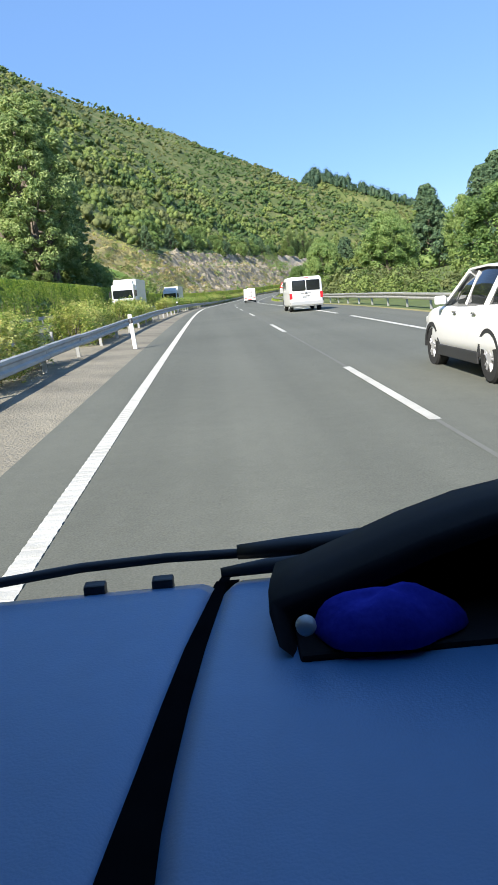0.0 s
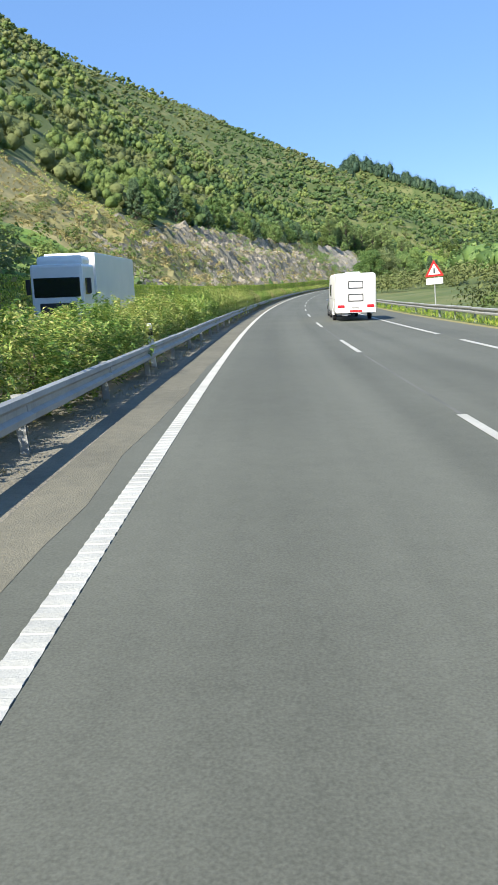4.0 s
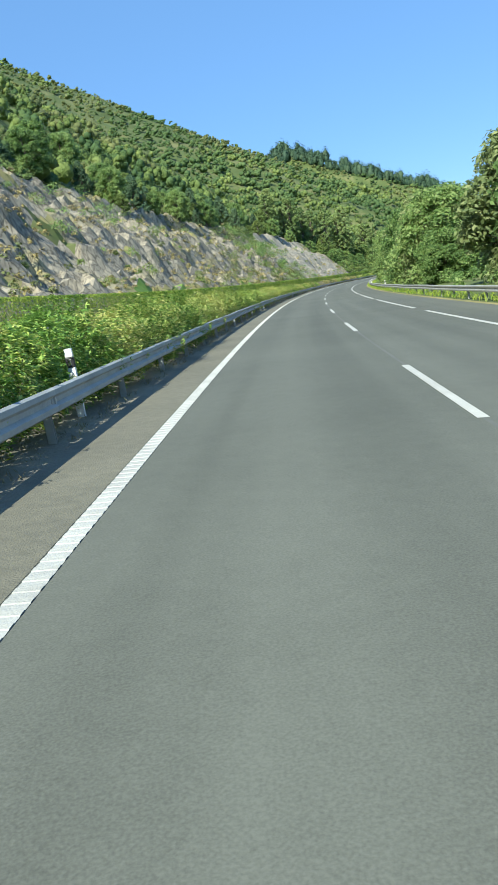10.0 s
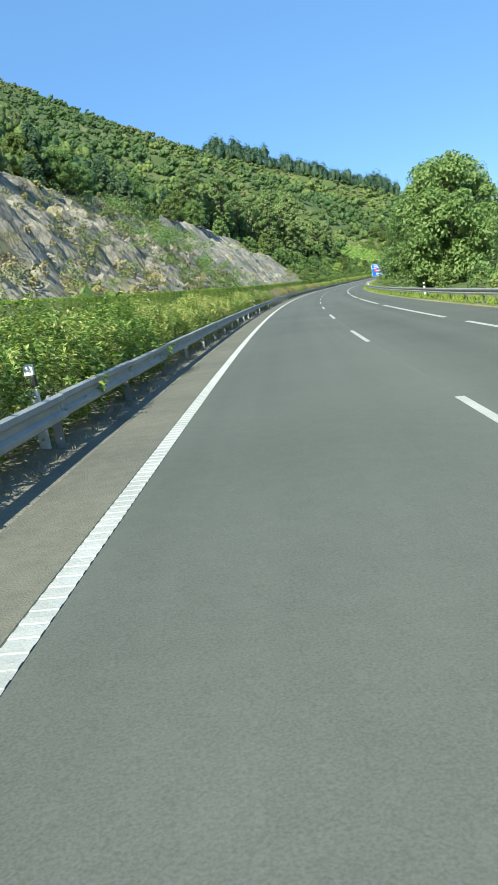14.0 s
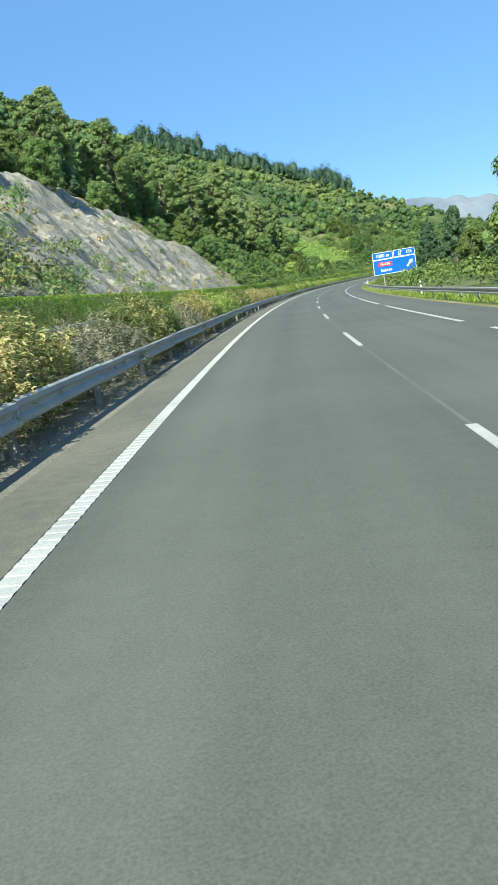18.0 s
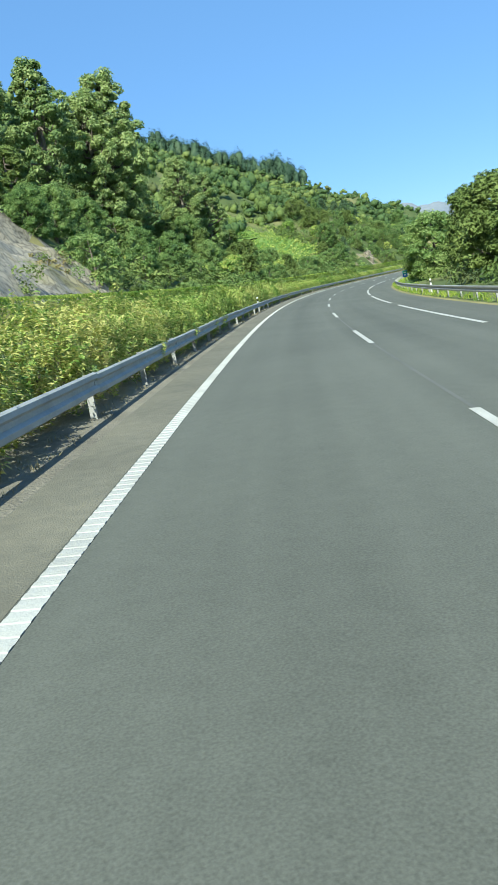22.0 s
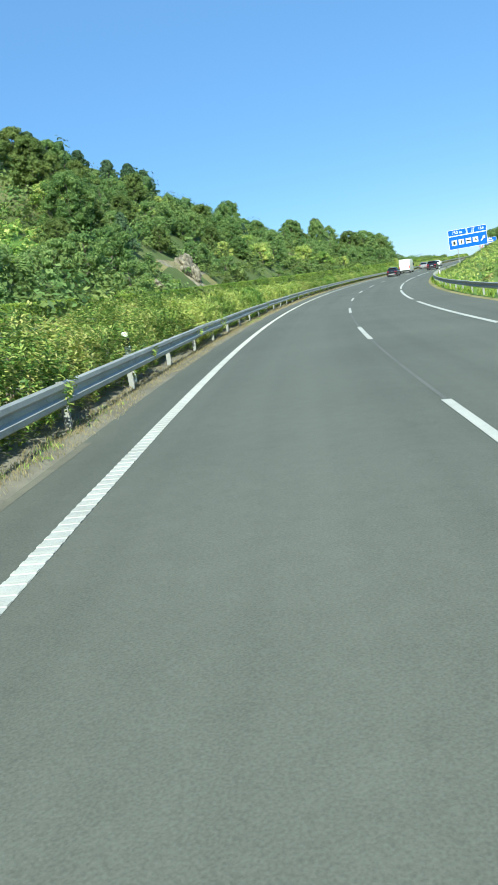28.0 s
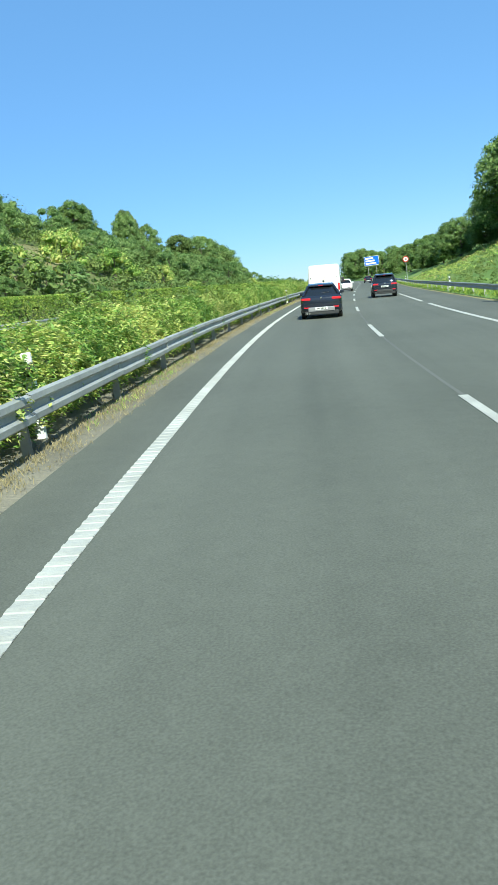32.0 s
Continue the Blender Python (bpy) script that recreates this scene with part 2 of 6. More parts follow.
M_LEAF_HEDGE = material("hedge_leaves", [(0.09, 0.18, 0.036), (0.21, 0.33, 0.07), (0.36, 0.435, 0.115), (0.5, 0.495, 0.19)], 0.5, 0.55, island=0.6, thin=0.4)
M_LEAF_LUSH = material("lush_hedge_leaves", [(0.115, 0.225, 0.046), (0.225, 0.37, 0.08), (0.38, 0.49, 0.125), (0.53, 0.55, 0.19)], 0.5, 0.55, island=0.6, thin=0.4)
M_LEAF_TAN = material("tan_hedge_leaves", [(0.075, 0.135, 0.032), (0.18, 0.24, 0.072), (0.36, 0.365, 0.14), (0.54, 0.47, 0.23)], 0.5, 0.55, island=0.6, thin=0.4)
M_LEAF_TRIM = material("trimmed_hedge_leaves", [(0.081, 0.162, 0.02), (0.176, 0.297, 0.041), (0.338, 0.405, 0.081)], 0.5, 0.6, island=0.5, thin=0.35)
M_LEAF_PALE = material("pale_shrub_leaves", [(0.13, 0.15, 0.09), (0.24, 0.24, 0.16), (0.36, 0.33, 0.23)], 0.5, 0.7, island=0.5, thin=0.3)
M_BARK = material("bark", [(0.09, 0.07, 0.05), (0.17, 0.14, 0.11), (0.28, 0.25, 0.21)], 1.5, 0.9, bump=0.6, bump_scale=12, stretch=(3, 3, 0.6))
M_HAY = material("short_dry_grass", [(0.15, 0.14, 0.08), (0.24, 0.215, 0.125), (0.33, 0.29, 0.175)], 1.0, 0.9, island=0.6, thin=0.2)
M_DRY = material("dry_grass", [(0.17, 0.165, 0.065), (0.28, 0.25, 0.105), (0.37, 0.325, 0.155)], 1.0, 0.9, island=0.5, thin=0.2)


def painted(name, c, rough=0.4, metal=0.0, vary=0.12, spec=0.5, bump=0.0):
    lo = tuple(v * (1 - vary) for v in c)
    hi = tuple(min(1, v * (1 + vary)) for v in c)
    return material(name, [lo, c, hi], 1.1, rough, metal, bump=bump, bump_scale=80, fine=0.3, spec=spec)


# ---- the road's line: curvature, grade and cross slope every 20 m from the start ----
KAPPA = [-36.6, -17.0, 6.0, 39.8, 67.1, 70.3, 65.0, 68.7, 75.2, 76.7, 75.7, 77.9, 80.1, 76.3, 72.8, 72.2, 70.2, 64.7, 62.1, 67.7, 73.8, 74.6, 73.6, 76.0, 81.5, 84.6, 77.8, 66.4, 65.6, 82.0, 115.9, 157.4, 196.9, 224.6, 234.5, 229.1, 220.9, 224.1, 232.0, 229.8, 219.6, 209.8, 205.6, 36.9, 39.5, 42.1]
GRADE = [144, 93, 42, -6, -46, -74, -86, -81, -65, -45, -28, -15, -8, -5, -4, -5, -7, -11, -14, -15, -14, -9, -5, -3, -6, -13, -21, -26, -24, -15, -4, 7, 14, 16, 15, 16, 24, 39, 55, 66, 69, 64, 53, 38, 22, 6]
BANK = [63, 62, 60, 62, 65, 67, 68, 68, 68, 67, 67, 67, 67, 66, 65, 65, 64, 64, 64, 65, 66, 65, 65, 65, 65, 66, 66, 65, 64, 64, 66, 67, 68, 68, 68, 67, 66, 67, 69, 68, 68, 68, 67, 66, 66, 65]
START, HEAD0 = (-1.216, 0.000, -1.513), 0.00658
STEP = 2.0
SS = np.arange(-300, 1700, STEP)
ST = np.arange(len(KAPPA)) * 20.0
kk = np.interp(SS, ST, KAPPA) * 1e-5
kk = np.where(SS > 900, np.interp(SS, [900, 940, 960, 1100, 1200], [40e-5, 20e-5, -55e-5, -55e-5, 0.0]), np.where(SS < 0, 0, kk))
gg = np.where(SS < 0, 0.0, np.where(SS > 900, 0.004, np.interp(SS, ST, GRADE) * 1e-4))
I0 = int(round(300 / STEP))
AT = HEAD0 + np.cumsum(kk * STEP) - np.cumsum(kk * STEP)[I0]
AX = np.cumsum(np.sin(AT) * STEP)
AY = np.cumsum(np.cos(AT) * STEP)
AZ = np.cumsum(gg * STEP)
AX, AY, AZ = AX - AX[I0] + START[0], AY - AY[I0] + START[1], AZ - AZ[I0] + START[2]
AB = np.interp(SS, ST, BANK) * 1e-3


def place(s, o, h=0.0):
    """World points at station s, o metres right of the left edge line, h above the road's plane."""
    s, o = np.asarray(s, float), np.asarray(o, float)
    th, x, y, z, b = (np.interp(s, SS, a) for a in (AT, AX, AY, AZ, AB))
    return np.stack(np.broadcast_arrays(x + o * np.cos(th), y - o * np.sin(th), z - b * np.clip(o, -14, 10.5) + h), -1)


def stand(s, o, h=0.0, turn=0.0, lean=True):
    """The pose of a thing on the road plane that faces along the road (its +y ahead)."""
    th, b = float(np.interp(s, SS, AT)), float(np.interp(s, SS, AB))
    m = Matrix.Translation(Vector(place(s, o, h).tolist())) @ Matrix.Rotation(-th, 4, "Z")
    return m @ Matrix.Rotation(math.atan(b) if lean else 0.0, 4, "Y") @ Matrix.Rotation(-radians(turn), 4, "Z")


# ---- mesh helpers ----
def mesh_of(name, verts, faces, mats, smooth=False, index=None):
    me = bpy.data.meshes.new(name)
    me.from_pydata([tuple(v) for v in np.asarray(verts, float).tolist()], [], [tuple(f) for f in np.asarray(faces).tolist()] if isinstance(faces, np.ndarray) else faces)
    for m in mats if isinstance(mats, (list, tuple)) else [mats]:
        me.materials.append(m)
    if index is not None:
        me.polygons.foreach_set("material_index", np.asarray(index, np.int32))
    if smooth:
        me.polygons.foreach_set("use_smooth", np.ones(len(me.polygons), bool))
    me.update()
    return me


def part(name, bm, mat, parent, label="", smooth=False):
    """One bmesh, or mesh, as one object under a thing."""
    if isinstance(bm, bmesh.types.BMesh):
        me = bpy.data.meshes.new(name)
        bmesh.ops.recalc_face_normals(bm, faces=bm.faces)
        bm.to_mesh(me)
        bm.free()
        me.materials.append(mat)
        if smooth:
            me.polygons.foreach_set("use_smooth", np.ones(len(me.polygons), bool))
    else:
        me = bm
    ob = new(name, me)
    ob.parent = parent
    return tagged(ob, label)


def thing(name, m=None, label="", category="", group="", kind=""):
    ob = new(name)
    ob.empty_display_size = 0.2
    if m is not None:
        ob.matrix_basis = m
    return tagged(ob, label, category, group, kind)


def box(bm, lo, hi, bevel=0.0, seg=2):
    r = bmesh.ops.create_cube(bm, size=1.0)
    vs = r["verts"]
    for v in vs:
        v.co = Vector([lo[i] + (v.co[i] + 0.5) * (hi[i] - lo[i]) for i in range(3)])
    if bevel:
        es = list({e for v in vs for e in v.link_edges})
        bmesh.ops.bevel(bm, geom=es, offset=bevel, segments=seg, affect="EDGES", profile=0.6)
    return bm


def rod(bm, a, b, r0, r1=None, n=10):
    a, b = Vector(a), Vector(b)
    d = b - a
    m = Matrix.Translation((a + b) / 2) @ d.to_track_quat("Z", "Y").to_matrix().to_4x4()
    bmesh.ops.create_cone(bm, cap_ends=True, segments=n, radius1=r0, radius2=r0 if r1 is None else r1, depth=d.length, matrix=m)
    return bm


def strip(name, s0, s1, step, offs, mat, lift, parent=None, smooth=True):
    """A ribbon along the road through the given offsets and heights."""
    s = np.arange(s0, s1 + 1e-6, step)
    k = len(offs)
    v = np.concatenate([place(s, o, lift + h)[:, None] for o, h in offs], 1).reshape(-1, 3)
    f = [(i * k + j, i * k + j + 1, (i + 1) * k + j + 1, (i + 1) * k + j) for i in range(len(s) - 1) for j in range(k - 1)]
    me = mesh_of(name, v, f, mat, smooth)
    uv = me.uv_layers.new(name="along")
    flat = np.array([(o, q) for q in s for o, h in offs], np.float32)
    ids = np.empty(len(me.loops), np.int32)
    me.loops.foreach_get("vertex_index", ids)
    uv.data.foreach_set("uv", flat[ids].ravel())
    ob = new(name, me)
    ob.parent = parent
    return ob


# ---- the lie of the land ----
CREST_S = [-300, 300, 600, 700, 830, 878, 940, 987, 1030, 1076, 1112, 1145, 1190, 1300, 1700]


def crest_line(s):
    """How far left of the road the ridge runs."""
    return np.interp(s, CREST_S, [470, 470, 470, 482, 489, 443, 394, 394, 393, 398, 217, 172, 150, 120, 100])


def hill(s, o):
    """Height above the road's plane far from the road: the cut at the left, its slope and the ridge; banks at the right."""
    s, o = np.broadcast_arrays(np.asarray(s, float), np.asarray(o, float))
    top = np.interp(s, [-300, 60, 150, 230, 290, 330, 600, 640, 690, 760, 800, 831, 865, 890, 918, 967, 995, 1050, 1200, 1700], [8, 8, 10, 20, 19, 23, 24, 21, 14, 12, 21, 21, 15, 13, 12, 8, 4, 2, 0, 0])
    far = crest_line(s)
    peak = np.interp(s, CREST_S, [410, 410, 390, 322, 261, 215, 174, 140, 136, 160, 77, 48, 34, 18, 1])
    d = -o
    cut = np.clip((d - 15.5) / 24.0, 0, 1) ** 0.85 * top
    up = top + (peak - top) * np.clip((d - 40) / (far - 40), 0, 1) ** 1.08
    left = np.where(d < 15.5, 0.0, np.where(d < 39.5, cut, up)) - np.clip(d - far, 0, 400) * 0.35
    rb = np.interp(s, [-300, 500, 680, 740, 830, 1000, 1700], [0.02, 0.02, 0.08, 0.42, 0.42, 0.25, 0.12])
    right = np.clip(o - 12.0, 0, 22) * rb + np.clip(o - 34, 0, 200) * 0.05 - np.clip(o - 320, 0, 600) * 0.12
    return np.where(o < 0, left, right)


def bumpy(s, o, amp):
    a = np.sin(s * 0.11 + o * 0.07) * np.sin(o * 0.13 - s * 0.05) + 0.6 * np.sin(s * 0.31 + 1.7 * np.sin(o * 0.21)) * np.sin(o * 0.37 + 0.4) + 0.3 * np.sin(s * 0.83 + o * 0.5)
    return a * amp


def ground_at(s, o):
    h = hill(s, o)
    d = np.abs(np.asarray(o, float) - 0)
    amp = np.clip((d - 18) / 60, 0, 1) * 3.0
    return place(s, o, h + bumpy(s, o, amp))


def sheet(name, s, o, mat_fn, mats, fn=ground_at, smooth=True):
    sg, og = np.meshgrid(s, o, indexing="ij")
    v = fn(sg, og).reshape(-1, 3)
    k = len(o)
    i, j = np.meshgrid(np.arange(len(s) - 1), np.arange(k - 1), indexing="ij")
    a = (i * k + j).ravel()
    f = np.stack([a, a + k, a + k + 1, a + 1], 1)
    idx = mat_fn((sg[:-1, :-1] + sg[1:, 1:]) / 2, (og[:-1, :-1] + og[1:, 1:]) / 2).ravel() if mat_fn else None
    return new(name, mesh_of(name, v, f, mats, smooth, idx))


def soil(s, o):
    straw = (o < -33) & (o > -62) & (s > 215) & (s < 290)
    grass = ((o < -36) & (o > -55) & (s > 748) & (s < 782)) | ((o > 11) & (o < 40) & (s > 660))
    return np.where(straw, 2, np.where(grass, 1, 0)) + 0 * s.astype(int)


o_far = np.concatenate([-np.geomspace(1100, 41, 46), [-39.5]])
tagged(sheet("ground_hill", np.arange(-300, 1700, 12.0), o_far, lambda s, o: soil(s, o).astype(int), [M_GROUND, M_MEADOW, M_STRAW]), "wooded green hillside with dry meadow patches", "hill", kind="structure")
o_right = np.concatenate([[10.4, 12, 14, 17, 21, 26, 34], np.geomspace(45, 900, 18)])
tagged(sheet("ground_right", np.arange(-300, 1700, 8.0), o_right, lambda s, o: soil(s, o).astype(int), [M_GROUND, M_MEADOW, M_STRAW]), "grassy verge and bank beside the motorway", "verge", kind="structure")


def cut_face(s, o):
    h = hill(s, o)
    d = -o
    w = np.clip((d - 15.5) / 4, 0, 1) * np.clip((39.5 - d) / 1.5, 0, 1)
    g = np.array([[noise.fractal(Vector((a * 0.09, b * 0.16, 3.1)), 1.0, 2.1, 5) for a, b in zip(ra, rb)] for ra, rb in zip(s, o)])
    g3 = np.array([[noise.fractal(Vector((a * 0.34, b * 0.5, 7.7)), 0.9, 2.1, 4) for a, b in zip(ra, rb)] for ra, rb in zip(s, o)])
    strata = 2 * (((s * 0.55 + o * 0.9 + g * 5) / 3.4) % 1) - 0.9
    bench = np.sin(d * 0.52) * 0.9
    rocky = np.clip((s - 205) / 35, 0, 1) * np.clip((660 - s) / 60, 0, 1)
    calm = 1 - 0.32 * np.clip((s - 525) / 15, 0, 1) * np.clip((640 - s) / 10, 0, 1)
    h = h + w * (rocky * calm * (g * 2.2 + strata * 0.85 + g3 * 0.95 + bench) + (1 - rocky) * g * 1.2)
    return place(s, o, h)


def scree(s, o):
    """Bare stony strips on the overgrown bank."""
    k = np.clip(((s - 866) * 27 + (o + 18) * -15) / (27 * 27 + 15 * 15), 0, 1)
    wide = 1.7 + 0.7 * np.sin(s * 0.9) + 0.5 * np.sin(o * 1.7)
    return (np.hypot(s - 866 - 27 * k, o + 18 + 15 * k) < wide) | ((s > 797) & (s < 808) & (o > -21.5) & (o < -15) & (np.sin(s * 1.3) + np.sin(o * 1.1) > -0.6))


def cut_soil(s, o):
    d = -o
    g = np.array([[noise.fractal(Vector((a * 0.03, b * 0.07, 9.0)), 1.0, 2.0, 4) for a, b in zip(ra, rb)] for ra, rb in zip(s, o)])
    slab = (s > 535) & (s < 632)
    g2 = np.array([[noise.fractal(Vector((a * 0.1, b * 0.14, 4.0)), 1.0, 2.0, 4) for a, b in zip(ra, rb)] for ra, rb in zip(s, o)])
    bare = np.where(slab, g > -0.7, (g > -0.6) & (g2 > -0.55))
    rock = (s > 208) & (s < 640) & bare & (d > 17.3 + 3.5 * g) & (d < np.interp(s, [208, 262, 285], [27, 29.5, 60]) + 2 * g2)
    straw = (s > 203) & (s < 640) & ((g2 < 0.1) | (s < 285))
    fern = (s > 746) & (s < 782) & (d > 26)
    return np.where(scree(s, o), np.where(g2 > 0.3, 0, 4), np.where(fern, 1, np.where(rock, np.where(slab, 3, 0), np.where(straw, 4, np.where((g > -0.1) & (s < 640), 1, 2))))).astype(int)


tagged(sheet("ground_cut", np.arange(40, 720, 1.25), np.linspace(-39.5, -14.5, 27), cut_soil, [M_ROCK, M_MEADOW, M_GROUND, M_SLAB, M_STRAW], cut_face, False), "grey rock cutting with dry grass ledges", "rock cutting", kind="structure")
for a, b, nm in ((-300, 40, "ground_bank_south"), (718.75, 1698, "ground_bank_north")):
    tagged(sheet(nm, np.arange(a, b + 0.1, 4.0 if a < 0 else 2.5), np.linspace(-39.5, -14.5, 20), cut_soil, [M_ROCK, M_MEADOW, M_GROUND, M_SLAB, M_STRAW], cut_face, True), "overgrown green roadside bank", "bank", kind="structure")

# ---- carriageways ----
S0, S1 = -300, 1500
tagged(strip("road", S0, S1, 4, [(-0.85, 0), (0, 0), (3.6, 0), (7.3, 0), (10.0, 0)], M_ASPHALT, 0.0), "grey worn asphalt motorway carriageway", "road", kind="structure")
tagged(strip("road_opposite", S0, S1, 6, [(-13.4, 0), (-10, 0), (-4.6, 0)], M_ASPHALT, 0.0), "grey asphalt of the opposite carriageway", "road", kind="structure")
tagged(strip("ground_median", S0, S1, 3, [(-4.6, 0.0), (-4.2, 0.05), (-3.4, 0.1), (-2.2, 0.1), (-1.5, 0.05), (-1.05, 0.02), (-0.85, 0.0)], M_DIRT, 0.0), "dry dirt strip of the central reservation", "verge", kind="structure")
tagged(strip("ground_ditch", S0, S1, 6, [(-15.6, 0.2), (-14.6, 0.1), (-13.4, 0.0)], M_DIRT, 0.0), "dirt strip beside the opposite carriageway", "verge", kind="structure")
tagged(strip("ground_verge", S0, S1, 6, [(10.0, 0.0), (10.4, 0.0)], M_STRAW, 0.0), "grass strip beside the hard shoulder", "verge", kind="structure")

# a bare limestone mountain far behind the end of the valley
M_FAR = material("far_limestone", [(0.11, 0.14, 0.17), (0.17, 0.2, 0.23), (0.25, 0.27, 0.29)], 0.004, 0.95, bump=1.0, bump_scale=0.02)


def far_mountain():
    u = np.linspace(-1, 1, 61)
    w = np.linspace(0, 1, 16)
    verts = []
    for a in u:
        for b in w:
            crest = 245 - 90 * abs(a) ** 1.3 + 26 * noise.fractal(Vector((a * 5, 0.3, 1.0)), 1.0, 2.0, 4)
            rough = 30 * noise.fractal(Vector((a * 9, b * 4, 2.0)), 1.0, 2.0, 4)
            bearing = radians(24.0 + a * 9)
            r = 3400 - 900 * (1 - b) + rough
            verts.append((r * math.sin(bearing), r * math.cos(bearing), -60 + (crest + 60) * b ** 1.2))
    k = len(w)
    faces = [(i * k + j, (i + 1) * k + j, (i + 1) * k + j + 1, i * k + j + 1) for i in range(len(u) - 1) for j in range(k - 1)]
    return tagged(new("backdrop_mountain", mesh_of("backdrop_mountain", verts, faces, M_FAR, True)), "pale grey bare limestone mountain in the distance", "mountain", kind="structure")


far_mountain()

M_JOINT = material("sealed_joint", [(0.09, 0.094, 0.084), (0.125, 0.129, 0.115), (0.15, 0.155, 0.138)], 0.4, 0.85)
tagged(strip("trim_joint", S0, S1, 4, [(3.63, 0.003), (3.69, 0.003)], M_JOINT, 0.0), "pale lengthwise paving joint in the asphalt", "paving joint", kind="structure")


# lowland that carries on to the horizon beneath the hills
def lowland():
    rr = np.concatenate([np.linspace(0, 1500, 16), np.geomspace(1700, 9000, 14)])
    aa = np.linspace(0, 2 * math.pi, 73)[:-1]
    v = [(150 + r * math.cos(a), 450 + r * math.sin(a), -32 - 6 * noise.noise(Vector((r * 0.003 * math.cos(a), r * 0.003 * math.sin(a), 0.0)))) for r in rr for a in aa]
    n = len(aa)
    f = [(i * n + j, i * n + (j + 1) % n, (i + 1) * n + (j + 1) % n, (i + 1) * n + j) for i in range(len(rr) - 1) for j in range(n)]
    return tagged(new("ground_lowland", mesh_of("ground_lowland", v, f, M_GROUND, True)), "green lowland that reaches the horizon", "ground", kind="structure")


lowland()

# asphalt beside the edge line, brown with dust where the road is cut into the hill
M_DUSTY = material("dusty_asphalt", [(0.105, 0.102, 0.08), (0.15, 0.143, 0.108), (0.195, 0.182, 0.134)], 0.5, 0.95, bump=0.3, bump_scale=60, fine=0.4)
def dusty_edge():
    """Dust lies to the edge line, and thins out raggedly at both ends."""
    s = np.arange(60, 720, 1.0)
    wide = np.clip((s - 60) / 70, 0, 1) * np.clip((720 - s) / 60, 0, 1)
    rag = np.array([noise.fractal(Vector((a * 0.23, 1.7, 0.4)), 1.0, 2.0, 4) for a in s])
    wide = np.clip(wide + rag * 0.22 * (wide < 0.97), 0.01, 1)
    v = np.stack([place(s, np.full(len(s), -0.84), 0.003), place(s, -0.84 + 0.74 * wide, 0.003)], 1).reshape(-1, 3)
    f = [(2 * i, 2 * i + 1, 2 * i + 3, 2 * i + 2) for i in range(len(s) - 1)]
    return new("trim_shoulder", mesh_of("trim_shoulder", v, f, M_DUSTY, True))


tagged(dusty_edge(), "asphalt strip brown with dust beside the edge line", "verge", kind="structure")


# ---- road markings ----
def lift_faces(name, quads, mat, h=0.006, edge=0.004):
    """Painted marks, each a thin slab along the road: (s0, s1, o0, o1)."""
    v, f = [], []
    for s0, s1, o0, o1 in quads:
        ss = np.linspace(s0, s1, max(2, int((s1 - s0) / 4) + 2))
        for sv in ss:
            for o in (o0, o1):
                v.append(place(sv, o, h))
            for o in (o0, o1):
                v.append(place(sv, o, h - edge))
        n = len(ss)
        b = len(v) - 4 * n
        for i in range(n - 1):
            p, q = b + 4 * i, b + 4 * i + 4
            f += [(p, p + 1, q + 1, q), (p + 2, p, q, q + 2), (p + 1, p + 3, q + 3, q + 1)]
    return new(name, mesh_of(name, v, f, mat))


marks = thing("road_markings", None, "worn white lane markings painted on grey asphalt", "road marking", kind="structure")
k = part("edge_line_left", strip("x", -60, 1300, 4, [(-0.085, 0.004), (0.085, 0.004)], M_WORN, 0.0).data, None, marks)
bpy.data.objects.remove(bpy.data.objects["x"])
# raised ribs of the sounding edge line, close together
rib_s = np.arange(-30, 1000, 0.17)
rv, rf = [], []
prof = [(-0.045, 0.0035), (-0.032, 0.009), (0.032, 0.009), (0.045, 0.0035)]
for ds_, h_ in prof:
    rv.append(np.stack([place(rib_s + ds_, -0.085, h_), place(rib_s + ds_, 0.085, h_)], 1))
rv = np.stack(rv, 1).reshape(-1, 3)
for i in range(len(rib_s)):
    b = i * 8
    for j in range(3):
        rf.append((b + 2 * j, b + 2 * j + 1, b + 2 * j + 3, b + 2 * j + 2))
tagged(part("edge_line_rib", mesh_of("edge_line_rib", rv, rf, M_PAINT), None, marks), kind="stuff")
dash_n = np.arange(-3, 72)
dash_at = np.where(dash_n > 46, 769.2 + (dash_n - 46) * 16.4, np.interp(dash_n, [-3, 0, 8, 21, 30, 36, 46], [-36.7, 13.3, 147.4, 361.7, 509.4, 606.6, 769.2]))
dash_at = dash_at + np.interp(dash_at, [20, 45, 140, 224, 274, 307, 335, 380, 455, 520, 600, 650, 720, 800], [0, 1.2, -0.5, -1.75, -2.3, -2.6, -1.8, -0.9, -1.2, -0.2, 0, -0.9, -0.7, 0])
for a in dash_at:
    ob = lift_faces("lane_dash", [(a - 5.6, a, 3.59, 3.72)], M_PAINT)
    ob.parent = marks
for a in np.arange(-60, 1200, 24.0):
    ob = lift_faces("edge_dash", [(a, a + 20.5, 7.22, 7.4)], M_PAINT)
    ob.parent = marks
for o in (-6.9, -13.2):
    ob = lift_faces("opposite_line", [(-100, 1200, o - 0.08, o + 0.08)], M_PAINT)
    ob.parent = marks

# ---- crash barriers ----
BEAM = [(0.0, 0.0), (0.045, 0.025), (0.05, 0.085), (0.0, 0.125), (0.0, 0.185), (0.05, 0.225), (0.045, 0.285), (0.0, 0.31)]


